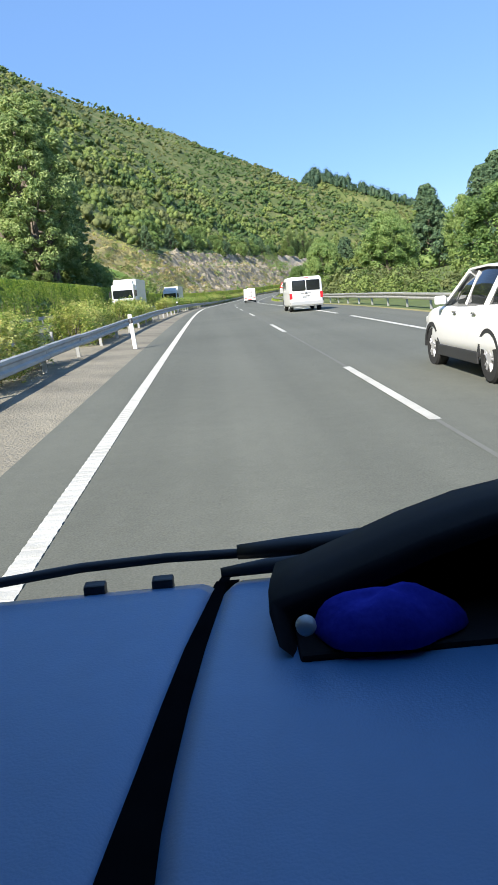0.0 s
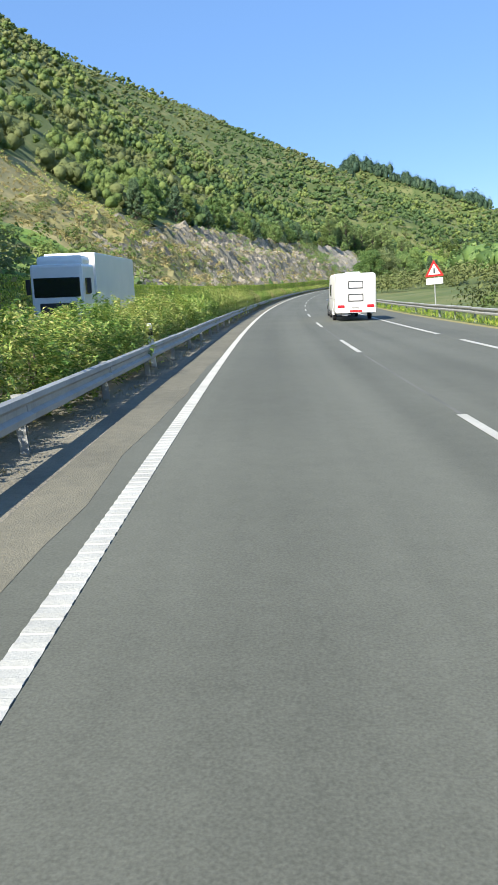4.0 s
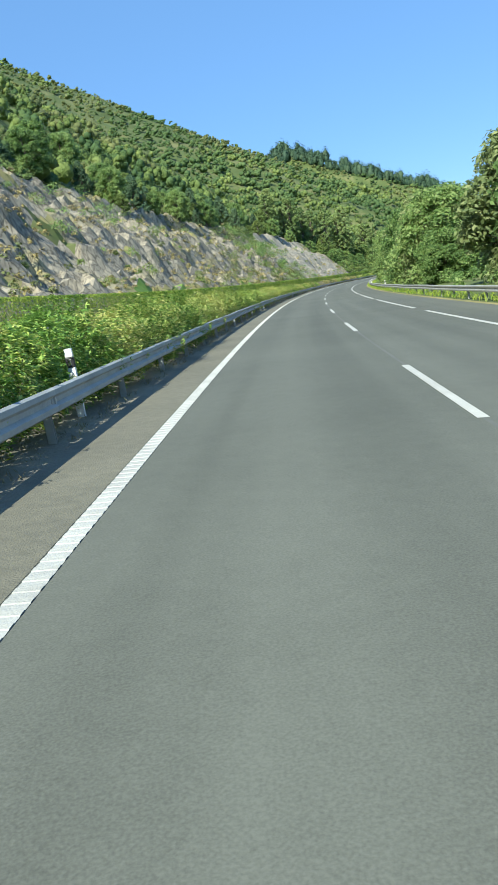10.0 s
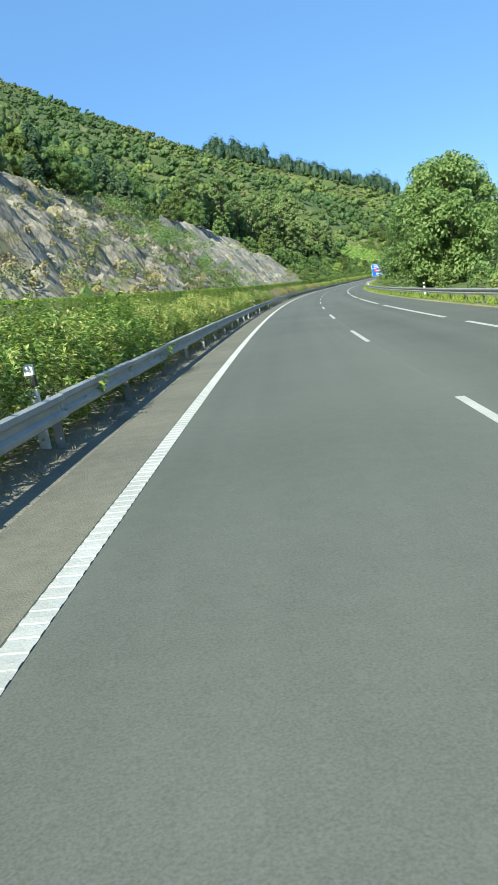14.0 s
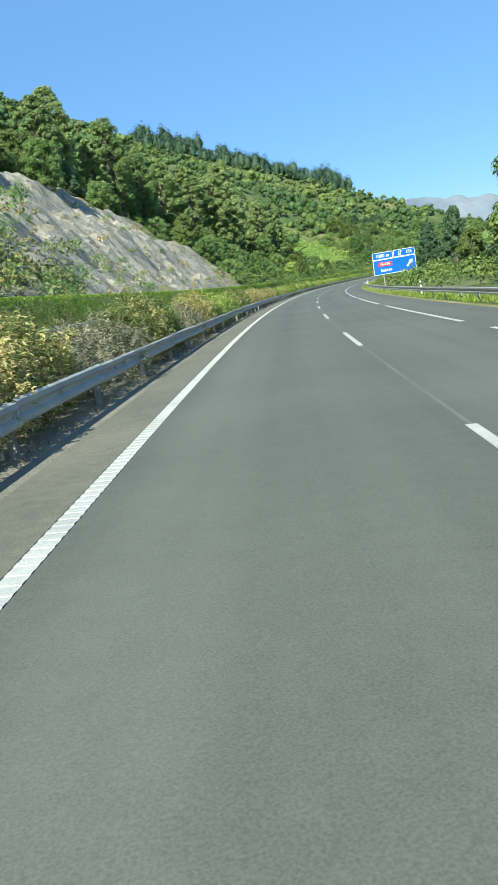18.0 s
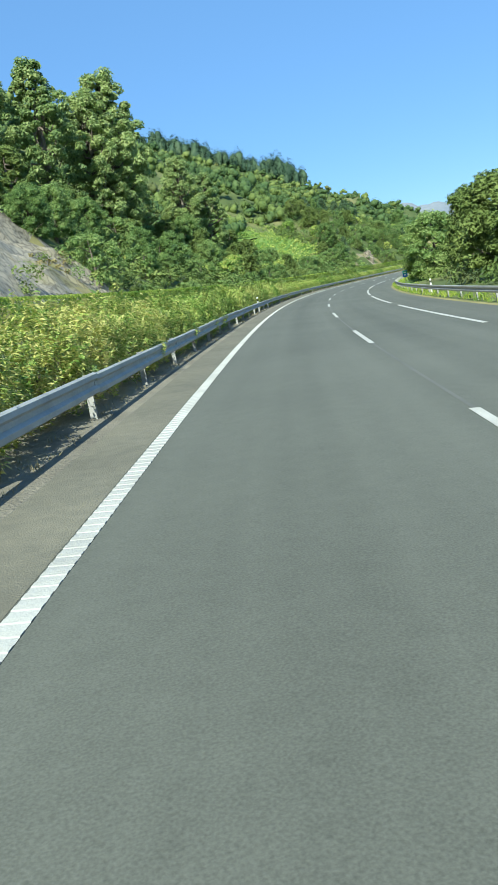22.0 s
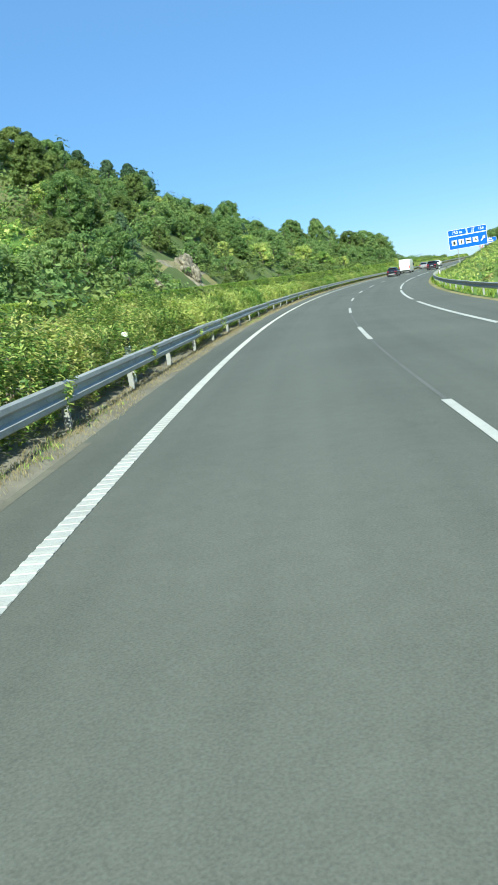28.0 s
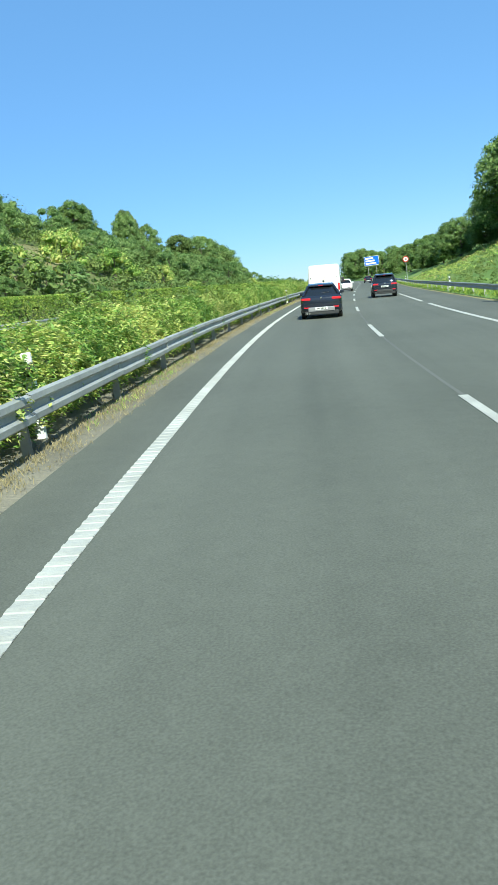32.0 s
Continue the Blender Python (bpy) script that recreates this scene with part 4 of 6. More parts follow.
# ---- woods on the slopes: too many trees to count ----
def wood(name, s_rng, o_rng, cell, size, leaf, per, mat, label, seed, keep=None, tall=1.0, vary=0.33, heart=0.0, far=False):
    rng = np.random.default_rng(seed)
    sg, og = np.meshgrid(np.arange(s_rng[0], s_rng[1], cell), np.arange(o_rng[0], o_rng[1], cell), indexing="ij")
    s = (sg + rng.uniform(-0.5, 0.5, sg.shape) * cell).ravel()
    o = (og + rng.uniform(-0.5, 0.5, og.shape) * cell).ravel()
    p = ground_at(s, o) if o_rng[1] <= -39 or o_rng[0] > 10 else cut_face(s[:, None], o[:, None])[:, 0]
    ok = (p[:, 1] > -2.6 * p[:, 0] - 60) & (rng.random(len(s)) < 0.93)
    if keep is not None:
        ok &= keep(s, o, rng)
    p = p[ok]
    stand_of = np.array([noise.fractal(Vector((a * 0.016, b * 0.016, 8.0)), 1.0, 2.0, 3) for a, b in p[:, :2]])
    r = size * np.clip(rng.lognormal(-0.05, vary, len(p)), 0.45, 1.55) * np.clip(1 + 0.5 * stand_of, 0.65, 1.25)
    p[:, 2] += r * 0.55 * tall
    # several lumps to a crown
    side = unit(len(p), rng) * np.array([1, 1, 0.45])
    c = np.concatenate([p, p + side * r[:, None] * 0.65])
    rr = np.concatenate([r, r * 0.72])
    lumps = 2
    if far:
        # crowns that stand far off are broken into smaller lumps
        way = unit(3 * len(p), rng).reshape(3, -1, 3) * np.array([1, 1, 0.75])
        c = np.concatenate([p] + [p + w * r[:, None] * 0.7 for w in way])
        rr = np.concatenate([r * 0.72] + [r * k for k in rng.uniform(0.4, 0.68, (3, len(p)))])
        lumps, per = 4, per // 2 + 2
    cl = clumps(c, rr, per, leaf, 0.85 * tall, rng, 1.06, 0.66 if heart else 0.4, 0.6)
    cl[3][:] *= np.repeat(np.clip(rr / size, 0.8, 1.5), per)
    mats = mat if isinstance(mat, (list, tuple)) else [mat]
    inside = None
    if heart:
        inside = hearts(c, rr * heart, 0.85 * tall, rng, KNOT_V, KNOT_F) if far else hearts(c[:len(p)], r * heart, 0.85 * tall, rng)
    me = quads_mesh(name, *cl, 0.55, mats, inside)
    if len(mats) > 1:
        g = np.array([noise.fractal(Vector((a * 0.012, b * 0.012, 5.0)), 1.0, 2.0, 3) for a, b in p[:, :2]]) * 1.5 + rng.normal(0, 0.3, len(p)) - 0.5 * np.clip((s[ok] - 560) / 120, 0, 1)
        kind_of = np.where(g > 0.35, 1, np.where(g < -0.45, 2, 0))
        me.polygons.foreach_set("material_index", np.concatenate([np.repeat(np.tile(kind_of, lumps), per), np.repeat(np.tile(kind_of, lumps) if far else kind_of, 0 if not heart else len(KNOT_F) if far else len(BALL_F))]).astype(np.int32))
    ob = new(name, me)
    return tagged(ob, label, "wood", kind="stuff")


def open_meadow(s, o, rng):
    m = ((s > 212) & (s < 292) & (o > -62)) | ((s > 748) & (s < 782) & (o > -55) & (np.sin(s * 0.9) + np.sin(o * 0.7) < 0.7))
    return ~m


wood("hill_wood_near", (40, 850), (-125, -40), 5.4, 2.7, 0.28, 84, [M_LEAF_HILL, M_LEAF_OLIVE, M_LEAF_DEEP], "mixed green woodland on the lower slope", 61, open_meadow, 1.25, 0.4, 0.76, True)
wood("hill_wood_north", (850, 1150), (-100, -40), 5.2, 2.9, 0.21, 130, [M_LEAF_HILL, M_LEAF_OLIVE, M_LEAF_DEEP], "mixed green woodland behind the roadside bank", 67, lambda s, o, r: ~((s > 893) & (s < 931) & (o > -56)), 1.0, 0.36, 0.76, True)
def slope_seen(s, o, r):
    """Below the ridge, where the hill is not hidden behind its own foot."""
    return (-o < crest_line(s) + 5) & (s > -1.25 * o)


wood("hill_wood_middle", (250, 1180), (-235, -122), 5.6, 2.6, 0.36, 34, [M_LEAF_HILL, M_LEAF_OLIVE, M_LEAF_DEEP], "dense green woodland covering the hillside", 62, slope_seen, 1.1, 0.42, 0.82, True)
wood("hill_wood_upper", (380, 1180), (-495, -233), 5.4, 2.2, 0.42, 16, [M_LEAF_OLIVE, M_LEAF_HILL, M_LEAF_DEEP], "low olive-green scrub and trees on the upper hillside", 71, slope_seen, 0.9, 0.4, 0.85, True)
def near_crest(s, o, r):
    """Along the spur's crest."""
    line = [(988, -389), (1040, -392), (1078, -399), (1113, -217)]
    best = np.full(len(s), 1e9)
    for (a, b), (c, e) in zip(line, line[1:]):
        k = np.clip(((s - a) * (c - a) + (o - b) * (e - b)) / ((c - a) ** 2 + (e - b) ** 2), 0, 1)
        best = np.minimum(best, np.hypot(s - a - k * (c - a), o - b - k * (e - b)))
    return best < 17


wood("ridge_pines", (970, 1135), (-425, -195), 4.2, 3.9, 0.6, 70, M_LEAF_RIDGE, "dark pine wood along the ridge", 63, near_crest, 2.45, 0.22, 0.7)
wood("bank_scrub_south", (-20, 262), (-39, -16), 3.2, 1.8, 0.26, 56, [M_LEAF_HILL, M_LEAF_OLIVE, M_LEAF_DEEP], "dense green scrub on the roadside bank", 64, lambda s, o, r: (s < 200) | ((o > -19) & (s < 212)) | (r.random(len(s)) < 0.06))
wood("bank_scrub_north", (640, 1160), (-39, -14.7), 2.2, 1.35, 0.19, 64, [M_LEAF, M_LEAF_OLIVE, M_LEAF_HILL], "dense green scrub on the roadside bank", 65, lambda s, o, r: (r.random(len(s)) < 0.92) & ~((s > 746) & (s < 780) & (o < -24)) & ~scree(s, o))
wood("verge_scrub", (232, 300), (17, 42), 3.6, 1.5, 0.2, 80, [M_LEAF_HILL, M_LEAF_OLIVE, M_LEAF], "low green shrubs on the grass behind the guard rail", 70, lambda s, o, r: r.random(len(s)) < 0.7)
wood("verge_scrub", (292, 716), (14.5, 23), 2.6, 1.05, 0.15, 56, [M_LEAF_HILL, M_LEAF, M_LEAF_OLIVE], "bramble and shrubs at the foot of the roadside trees", 72, lambda s, o, r: r.random(len(s)) < 0.75)
wood("cut_scrub", (496, 541), (-38.5, -15.8), 2.6, 1.6, 0.18, 80, [M_LEAF, M_LEAF_OLIVE, M_LEAF_HILL], "dense green bushes over the broken rock", 73, lambda s, o, r: r.random(len(s)) < 0.72)
wood("cut_scrub", (210, 655), (-38.5, -15.5), 3.2, 1.15, 0.125, 84, [M_LEAF_HILL, M_LEAF_OLIVE, M_LEAF], "scattered shrubs on the rock ledges", 66, lambda s, o, r: r.random(len(s)) < np.where(o > np.where((s > 525) & (s < 572), -23.5, -19), 0.68, np.where((s > 535) & (s < 635), 0.16, 0.42)))
wood("ledge_grass", (535, 640), (-37, -17), 1.6, 0.45, 0.15, 16, [M_DRY, M_LEAF_HEDGE, M_DRY], "tufts of dry yellow grass on the grey slab", 87, lambda s, o, r: np.sin(s * 0.25 + o * 0.6) + np.sin(o * 1.1 - s * 0.1) + r.normal(0, 0.5, len(s)) > 1.25)
wood("ledge_grass", (212, 535), (-37, -17), 1.4, 0.5, 0.15, 20, [M_DRY, M_LEAF_OLIVE, M_HAY], "tufts of dry yellow grass on the rock ledges", 86, lambda s, o, r: np.sin(s * 0.21 + o * 0.5) + np.sin(o * 0.9 - s * 0.13) + r.normal(0, 0.5, len(s)) > np.where(o > -25, -0.15, 0.7))
wood("meadow_fern", (746, 788), (-56, -40), 1.0, 0.5, 0.15, 22, [M_LEAF_LUSH, M_DRY, M_LEAF_LUSH], "bright green fern and dry grass on the open slope", 81)
wood("meadow_fern", (744, 788), (-39, -24), 1.0, 0.5, 0.15, 22, [M_LEAF_LUSH, M_DRY, M_LEAF_LUSH], "bright green fern and dry grass on the open slope", 82)
wood("dry_meadow", (213, 292), (-63, -40), 1.15, 0.42, 0.14, 13, [M_DRY, M_LEAF_HEDGE, M_DRY], "dry yellow grass on the open slope", 83)
wood("dry_meadow", (205, 300), (-39, -24), 1.15, 0.42, 0.14, 13, [M_DRY, M_LEAF_HEDGE, M_DRY], "dry yellow grass on the open slope", 84)
wood("bank_grass", (690, 940), (12.3, 31), 0.86, 0.26, 0.075, 13, [M_LEAF_LUSH, M_DRY, M_LEAF_HILL], "long green and straw-coloured grass on the bank", 85)
wood("verge_scrub", (30, 152), (13, 21), 2.4, 1.4, 0.13, 120, [M_LEAF_HILL, M_LEAF_OLIVE, M_LEAF], "yellow-green shrubs behind the guard rail", 68, lambda s, o, r: r.random(len(s)) < 0.85)
wood("right_wood", (20, 1200), (44, 90), 8.0, 3.6, 0.5, 26, M_LEAF, "green woodland behind the roadside trees", 67, None, 1.0, 0.33, 0.7)

def outcrop(s, o, w, h, seed):
    """A weathered knob of rock that sticks out of the bank."""
    rng = np.random.default_rng(seed)
    bm = bmesh.new()
    bmesh.ops.create_icosphere(bm, subdivisions=4, radius=1.0)
    for v in bm.verts:
        k = 1 + 0.45 * noise.fractal(v.co * 1.3 + Vector((seed, 0, 0)), 1.0, 2.0, 4) + 0.12 * abs((v.co.x * 2 + v.co.z * 5) % 1 - 0.5)
        v.co = Vector((v.co.x * k * w, v.co.y * k * w, v.co.z * k * h))
    me = bpy.data.meshes.new("rock_outcrop")
    bm.to_mesh(me)
    bm.free()
    me.materials.append(M_ROCK)
    p = cut_face(np.array([[s]]), np.array([[o]]))[0, 0]
    ob = tagged(new("rock_outcrop", me), "grey rock outcrop among the shrubs on the bank", "rock", group="rock outcrops")
    ob.matrix_basis = Matrix.Translation(Vector(p.tolist())) @ Matrix.Rotation(rng.uniform(0, 6), 4, "Z")


for s, o, w, h, seed in ((803, -18.6, 1.2, 1.5, 1), (806.5, -20.2, 1.3, 1.8, 2), (790, -18.6, 1.0, 0.8, 3), (861, -19.5, 1.2, 1.3, 4)):
    outcrop(s, o, w, h, seed)

# ---- hedges of the central reservation ----
def hedge_piece(name, length, depth, height, per_m, leaf, mat, seed, rough, label, trim=False):
    rng = np.random.default_rng(seed)
    t = thing(name, None, label, "hedge", group="median hedge")
    k = int(length * per_m)
    y = rng.uniform(0, length, k)
    lump = 1 + rough * (np.sin(y * 2.1 + seed) * 0.5 + np.sin(y * 4.7 + 2 * seed) * 0.35 + np.sin(y * 0.9 + seed * 3) * 0.6)
    a = rng.uniform(-0.35, math.pi + 0.35, k)
    if trim:
        x = np.clip(np.cos(a) * 1.4, -1, 1) * depth / 2
        z = np.clip(np.sin(a) * 1.5, 0, 1) * height
        low = rng.random(k) < 0.45
        z = np.where(low, rng.uniform(0.05, 1, k) * height, z)
        x = np.where(low, np.sign(x) * depth / 2, x)
    else:
        x = np.cos(a) * depth / 2 * lump * rng.uniform(0.7, 1.1, k)
        z = np.clip(0.32 * height + np.sin(a) * height * 0.68 * lump * rng.uniform(0.75, 1.08, k), 0.05, None)
        low = rng.random(k) < 0.42
        z = np.where(low, rng.uniform(0.03, 0.8, k) * height, z)
        x = np.where(low, np.sign(x) * depth * rng.uniform(0.1, 0.5, k), x)
    nrm = np.stack([x * 2 / depth, rng.normal(0, 0.5, k), 0.6 + 0 * x], 1) + unit(k, rng) * (0.5 if trim else 0.8)
    at = np.stack([x, y, z], 1) + unit(k, rng) * 0.05
    if not trim:
        # leaves sit in whorls along upright shoots, with gaps between
        shoot = np.arange(k) // 16 * 16
        way = nrm[shoot] * 0.5 + np.array([0, 0, 0.8])
        way /= np.linalg.norm(way, axis=1, keepdims=True)
        out = unit(k, rng)
        at = at[shoot] + way * rng.uniform(-0.13, 0.11, k)[:, None] + out * 0.042
        nrm = way * 0.9 + unit(k, rng) * 0.45
        along_leaf = out + way * 0.35
    part("foliage", quads_mesh("foliage", at, nrm, unit(k, rng) if trim else along_leaf, rng.uniform(0.6, 1.4, k) * leaf, 0.5 if trim else 0.36, mat), None, t)
    v, f = [], []
    for i in range(int(length * 1.5)):
        yy = rng.uniform(0.1, length - 0.1)
        b = Vector((rng.uniform(-0.2, 0.2), yy, -0.1))
        for j in range(3):
            tip = b + Vector((rng.uniform(-0.35, 0.35) * depth, rng.uniform(-0.5, 0.5), height * rng.uniform(0.6, 0.85)))
            tv, tf = tube([b, b.lerp(tip, 0.5), tip], [0.022, 0.015, 0.005], 4)
            k0 = len(v)
            v += [tuple(q) for q in tv]
            f += [tuple(q + k0 for q in qq) for qq in tf]
    tagged(part("stem", mesh_of("stem", v, f, M_BARK), None, t, "bare brown stems"), "bare brown stems", kind="stuff")
    return t


HP = [hedge_piece("median_shrub", 6.2, 1.5, 1.5, 5200, 0.043, M_LEAF_TAN if i == 2 else M_LEAF_HEDGE, 71 + i, 0.22, "bushy shrub hedge with tan flower heads behind the guard rail" if i == 2 else "bushy yellow-green shrub hedge behind the guard rail") for i in range(3)]
HP.append(hedge_piece("median_shrub", 6.2, 1.5, 1.2, 3600, 0.036, M_LEAF_PALE, 75, 0.3, "pale dry flowering shrub behind the guard rail"))
HG = [hedge_piece("median_shrub", 6.2, 1.5, 1.5, 5200, 0.046, M_LEAF_LUSH, 77 + i, 0.22, "bushy lush green shrub hedge behind the guard rail") for i in range(2)]
HT = [hedge_piece("trimmed_hedge", 8.1, 1.1, 1.95, 700, 0.065, M_LEAF_TRIM, 81 + i, 0.0, "trimmed bright green hedge of the central reservation", True) for i in range(2)]


def along(models, s, o, length, rnd, sz, sunk=0.0, pick=None):
    pick = None if pick is None else pick % len(models)
    a, b = Vector(place(s, o, 0.1 - sunk).tolist()), Vector(place(s + length, o, 0.1 - sunk).tolist())
    m = Matrix.Translation(a) @ (b - a).to_track_quat("Y", "Z").to_matrix().to_4x4()
    ob = copy_thing(models[rnd.randrange(len(models)) if pick is None else pick], m)
    ob.matrix_basis = m @ Matrix.Diagonal((rnd.uniform(0.9, 1.1), 1.0, sz, 1))


rnd = random.Random(5)
for s in np.arange(-24, 1080, 6.0):
    high = float(np.interp(s, [0, 60, 120, 150, 175, 205, 330, 480, 560, 620, 740, 780, 870, 1000], [0.85, 0.8, 0.85, 1.15, 1.12, 0.96, 0.95, 0.93, 0.95, 1.1, 0.9, 0.85, 0.88, 1.0])) * rnd.uniform(0.93, 1.08)
    if s < 110 and rnd.random() < 0.22:
        continue
    pale = rnd.random() < (0.3 if 425 < s < 520 else 0.0)
    tan = rnd.random() < (0.65 if 425 < s < 560 else 0.2 if 90 < s < 260 else 0.0)
    along(HG if (s > 600 and rnd.random() < 0.75) or (rnd.random() < 0.15 and not tan) else HP, s, float(np.interp(s, [0, 40, 70, 110, 150], [-3.3, -3.15, -2.9, -2.4, -2.16])) + rnd.uniform(-0.1, 0.1), 6.0, rnd, high, 0.0, 1 if s > 600 else 3 if pale else 2 if tan else rnd.randrange(2))
for s in np.arange(-24, 1080, 8.0):
    along(HT, s, -14.7, 8.0, rnd, float(np.interp(s, [0, 100, 160, 250, 350, 480, 600, 700, 780, 1000], [1.9, 1.9, 1.55, 1.35, 1.25, 1.35, 1.3, 1.1, 0.98, 0.98])))
for i, m in enumerate(HP + HG + HT):
    m.matrix_basis = Matrix.Translation(Vector(place(-60.0 - 9 * i, -2.4, 0.1).tolist()))

# ---- tufts along the dirt edge ----
def tufts(name, s, o, h, blades, mat, label, seed):
    rng = np.random.default_rng(seed)
    k = len(s)
    base = np.repeat(place(s, o, 0.02), blades, 0) + rng.normal(0, 0.05, (k * blades, 3)) * [1, 1, 0]
    hh = h * rng.uniform(0.4, 1.2, k * blades)
    c = base + np.stack([0 * hh, 0 * hh, hh * 0.5], 1)
    up = np.stack([rng.normal(0, 0.6, k * blades), rng.normal(0, 0.6, k * blades), np.ones(k * blades)], 1)
    return tagged(new(name, quads_mesh(name, c, unit(k * blades, rng) * [1, 1, 0.2], up, hh * 0.55, 0.12, mat)), label, "grass", kind="stuff")


r9 = np.random.default_rng(9)
s_t = np.concatenate([r9.uniform(-20, 1000, 3500), r9.uniform(690, 1000, 5000)])
tufts("dry_grass", s_t, np.array([left_rail(q) for q in s_t]) + 0.14 - np.abs(r9.normal(0, 0.2, len(s_t))), 0.085, 8, M_HAY, "dry yellowish grass along the dirt edge under the rail", 91)
s_t = r9.uniform(700, 900, 8000)
tufts("short_grass", s_t, -1.28 + 0.46 * r9.random(len(s_t)) ** 1.6 + 0.06 * np.sin(s_t * 0.7), 0.055, 8, M_HAY, "short dry grass at the ragged edge of the asphalt", 93)
s_t = r9.uniform(700, 900, 2600)
s_t = s_t[np.sin(s_t * 0.43) + np.sin(s_t * 0.17) > 0.3]
tufts("green_grass", s_t, -1.3 + 0.36 * r9.random(len(s_t)) ** 1.6, 0.07, 8, M_LEAF_LUSH, "patches of short green grass under the rail", 94)
s_t = r9.uniform(120, 1000, 5200)
tufts("verge_grass", s_t, 10.25 + np.abs(r9.normal(0, 0.8, len(s_t))), 0.3, 7, M_LEAF_TRIM, "green grass under the guard rail", 92)


# ---- delineator posts, small signs ----
M_WHITE = painted("white_paint", (0.78, 0.78, 0.76), 0.35)
M_BLACK = painted("black_plastic", (0.018, 0.018, 0.02), 0.5)
M_BLUE = painted("sign_blue", (0.012, 0.13, 0.6), 0.35)
M_RED = painted("sign_red", (0.55, 0.03, 0.03), 0.35)
M_GREY = painted("grey_steel_pole", (0.45, 0.46, 0.46), 0.45, 0.3)
M_GLASS = painted("tinted_glass", (0.012, 0.014, 0.017), 0.06, spec=0.9)
M_TYRE = painted("tyre_rubber", (0.02, 0.02, 0.02), 0.85)
M_RIM = painted("alloy_rim", (0.55, 0.55, 0.56), 0.35, 0.35)
M_LAMP = painted("red_tail_lamp", (0.55, 0.02, 0.03), 0.18)
M_LAMPW = painted("clear_head_lamp", (0.7, 0.7, 0.68), 0.12)
M_PLATE = painted("number_plate_white", (0.72, 0.72, 0.7), 0.4)
M_TRIM = painted("dark_plastic_trim", (0.03, 0.031, 0.033), 0.6)
M_CHROME = painted("chrome", (0.6, 0.6, 0.6), 0.15, 0.9)


def delineator(s, o):
    t = thing("delineator_post", stand(s, o, 0.0, 0, lean=False), "white plastic delineator post with black band and reflector", "delineator post", group="delineator posts")
    bm = bmesh.new()
    box(bm, (-0.06, -0.035, -0.1), (0.06, 0.035, 0.78), 0.015)
    part("shaft", bm, M_WHITE, t)
    bm = bmesh.new()
    box(bm, (-0.062, -0.037, 0.78), (0.062, 0.037, 0.93), 0.012)
    part("band", bm, M_BLACK, t, "black band")
    bm = bmesh.new()
    box(bm, (-0.06, -0.035, 0.93), (0.06, 0.035, 1.06), 0.02)
    part("cap", bm, M_WHITE, t)
    bm = bmesh.new()
    box(bm, (-0.025, -0.043, 0.81), (0.025, -0.037, 0.9), 0.004)
    part("reflector", bm, M_CHROME, t)


for s in (22.5, 72, 122, 172, 223, 274, 325, 376, 426, 476, 524, 572, 622, 673, 725, 773, 817, 868, 918, 968):
    delineator(s, -1.1 if s < 30 else left_rail(s) - 0.28)
for s in (360, 424, 524, 622, 722, 816, 870, 930):
    delineator(s, 11.1)


def rounded(bm, x0, x1, z0, z1, y0, y1, r, n=5):
    """A rounded plate between y0 (front) and y1."""
    pts = []
    for cx, cz, a0 in ((x1 - r, z1 - r, 0), (x0 + r, z1 - r, 90), (x0 + r, z0 + r, 180), (x1 - r, z0 + r, 270)):
        for i in range(n + 1):
            a = radians(a0 + 90 * i / n)
            pts.append((cx + r * math.cos(a), cz + r * math.sin(a)))
    f = [bm.verts.new((x, y0, z)) for x, z in pts]
    b = [bm.verts.new((x, y1, z)) for x, z in pts]
    bm.faces.new(list(reversed(f)))
    bm.faces.new(b)
    for i in range(len(pts)):
        j = (i + 1) % len(pts)
        bm.faces.new((f[i], f[j], b[j], b[i]))
    return bm


def words(text, size, x, z, y, parent, mat, name="lettering"):
    cu = bpy.data.curves.new("lettering", "FONT")
    cu.body, cu.size, cu.extrude, cu.align_x, cu.align_y = text, size, 0.003, "CENTER", "CENTER"
    cu.offset = size * 0.012
    tmp = bpy.data.objects.new("lettering", cu)
    scene.collection.objects.link(tmp)
    bpy.context.view_layer.update()
    me = bpy.data.meshes.new_from_object(tmp.evaluated_get(bpy.context.evaluated_depsgraph_get()))
    bpy.data.objects.remove(tmp)
    me.materials.clear()
    me.materials.append(mat)
    ob = part(name, me, None, parent)
    ob.matrix_basis = Matrix.Translation((x, y, z)) @ Matrix.Rotation(radians(90), 4, "X")
    return ob


def panel(t, x0, x1, z0, z1, name="panel"):
    bm = bmesh.new()
    rounded(bm, x0, x1, z0, z1, -0.03, 0.02, 0.16)
    board = part(name, bm, M_WHITE, t, "blue sign panel with white rim")
    bm = bmesh.new()
    rounded(bm, x0 + 0.07, x1 - 0.07, z0 + 0.07, z1 - 0.07, -0.036, -0.028, 0.11)
    part("face", bm, M_BLUE, board)
    return board


def poly(points, y, parent, mat, name):
    bm = bmesh.new()
    f = [bm.verts.new((x, y, z)) for x, z in points]
    b = [bm.verts.new((x, y + 0.006, z)) for x, z in points]
    bm.faces.new(list(reversed(f)))
    bm.faces.new(b)
    for i in range(len(points)):
        j = (i + 1) % len(points)
        bm.faces.new((f[i], f[j], b[j], b[i]))
    return part(name, bm, mat, parent)


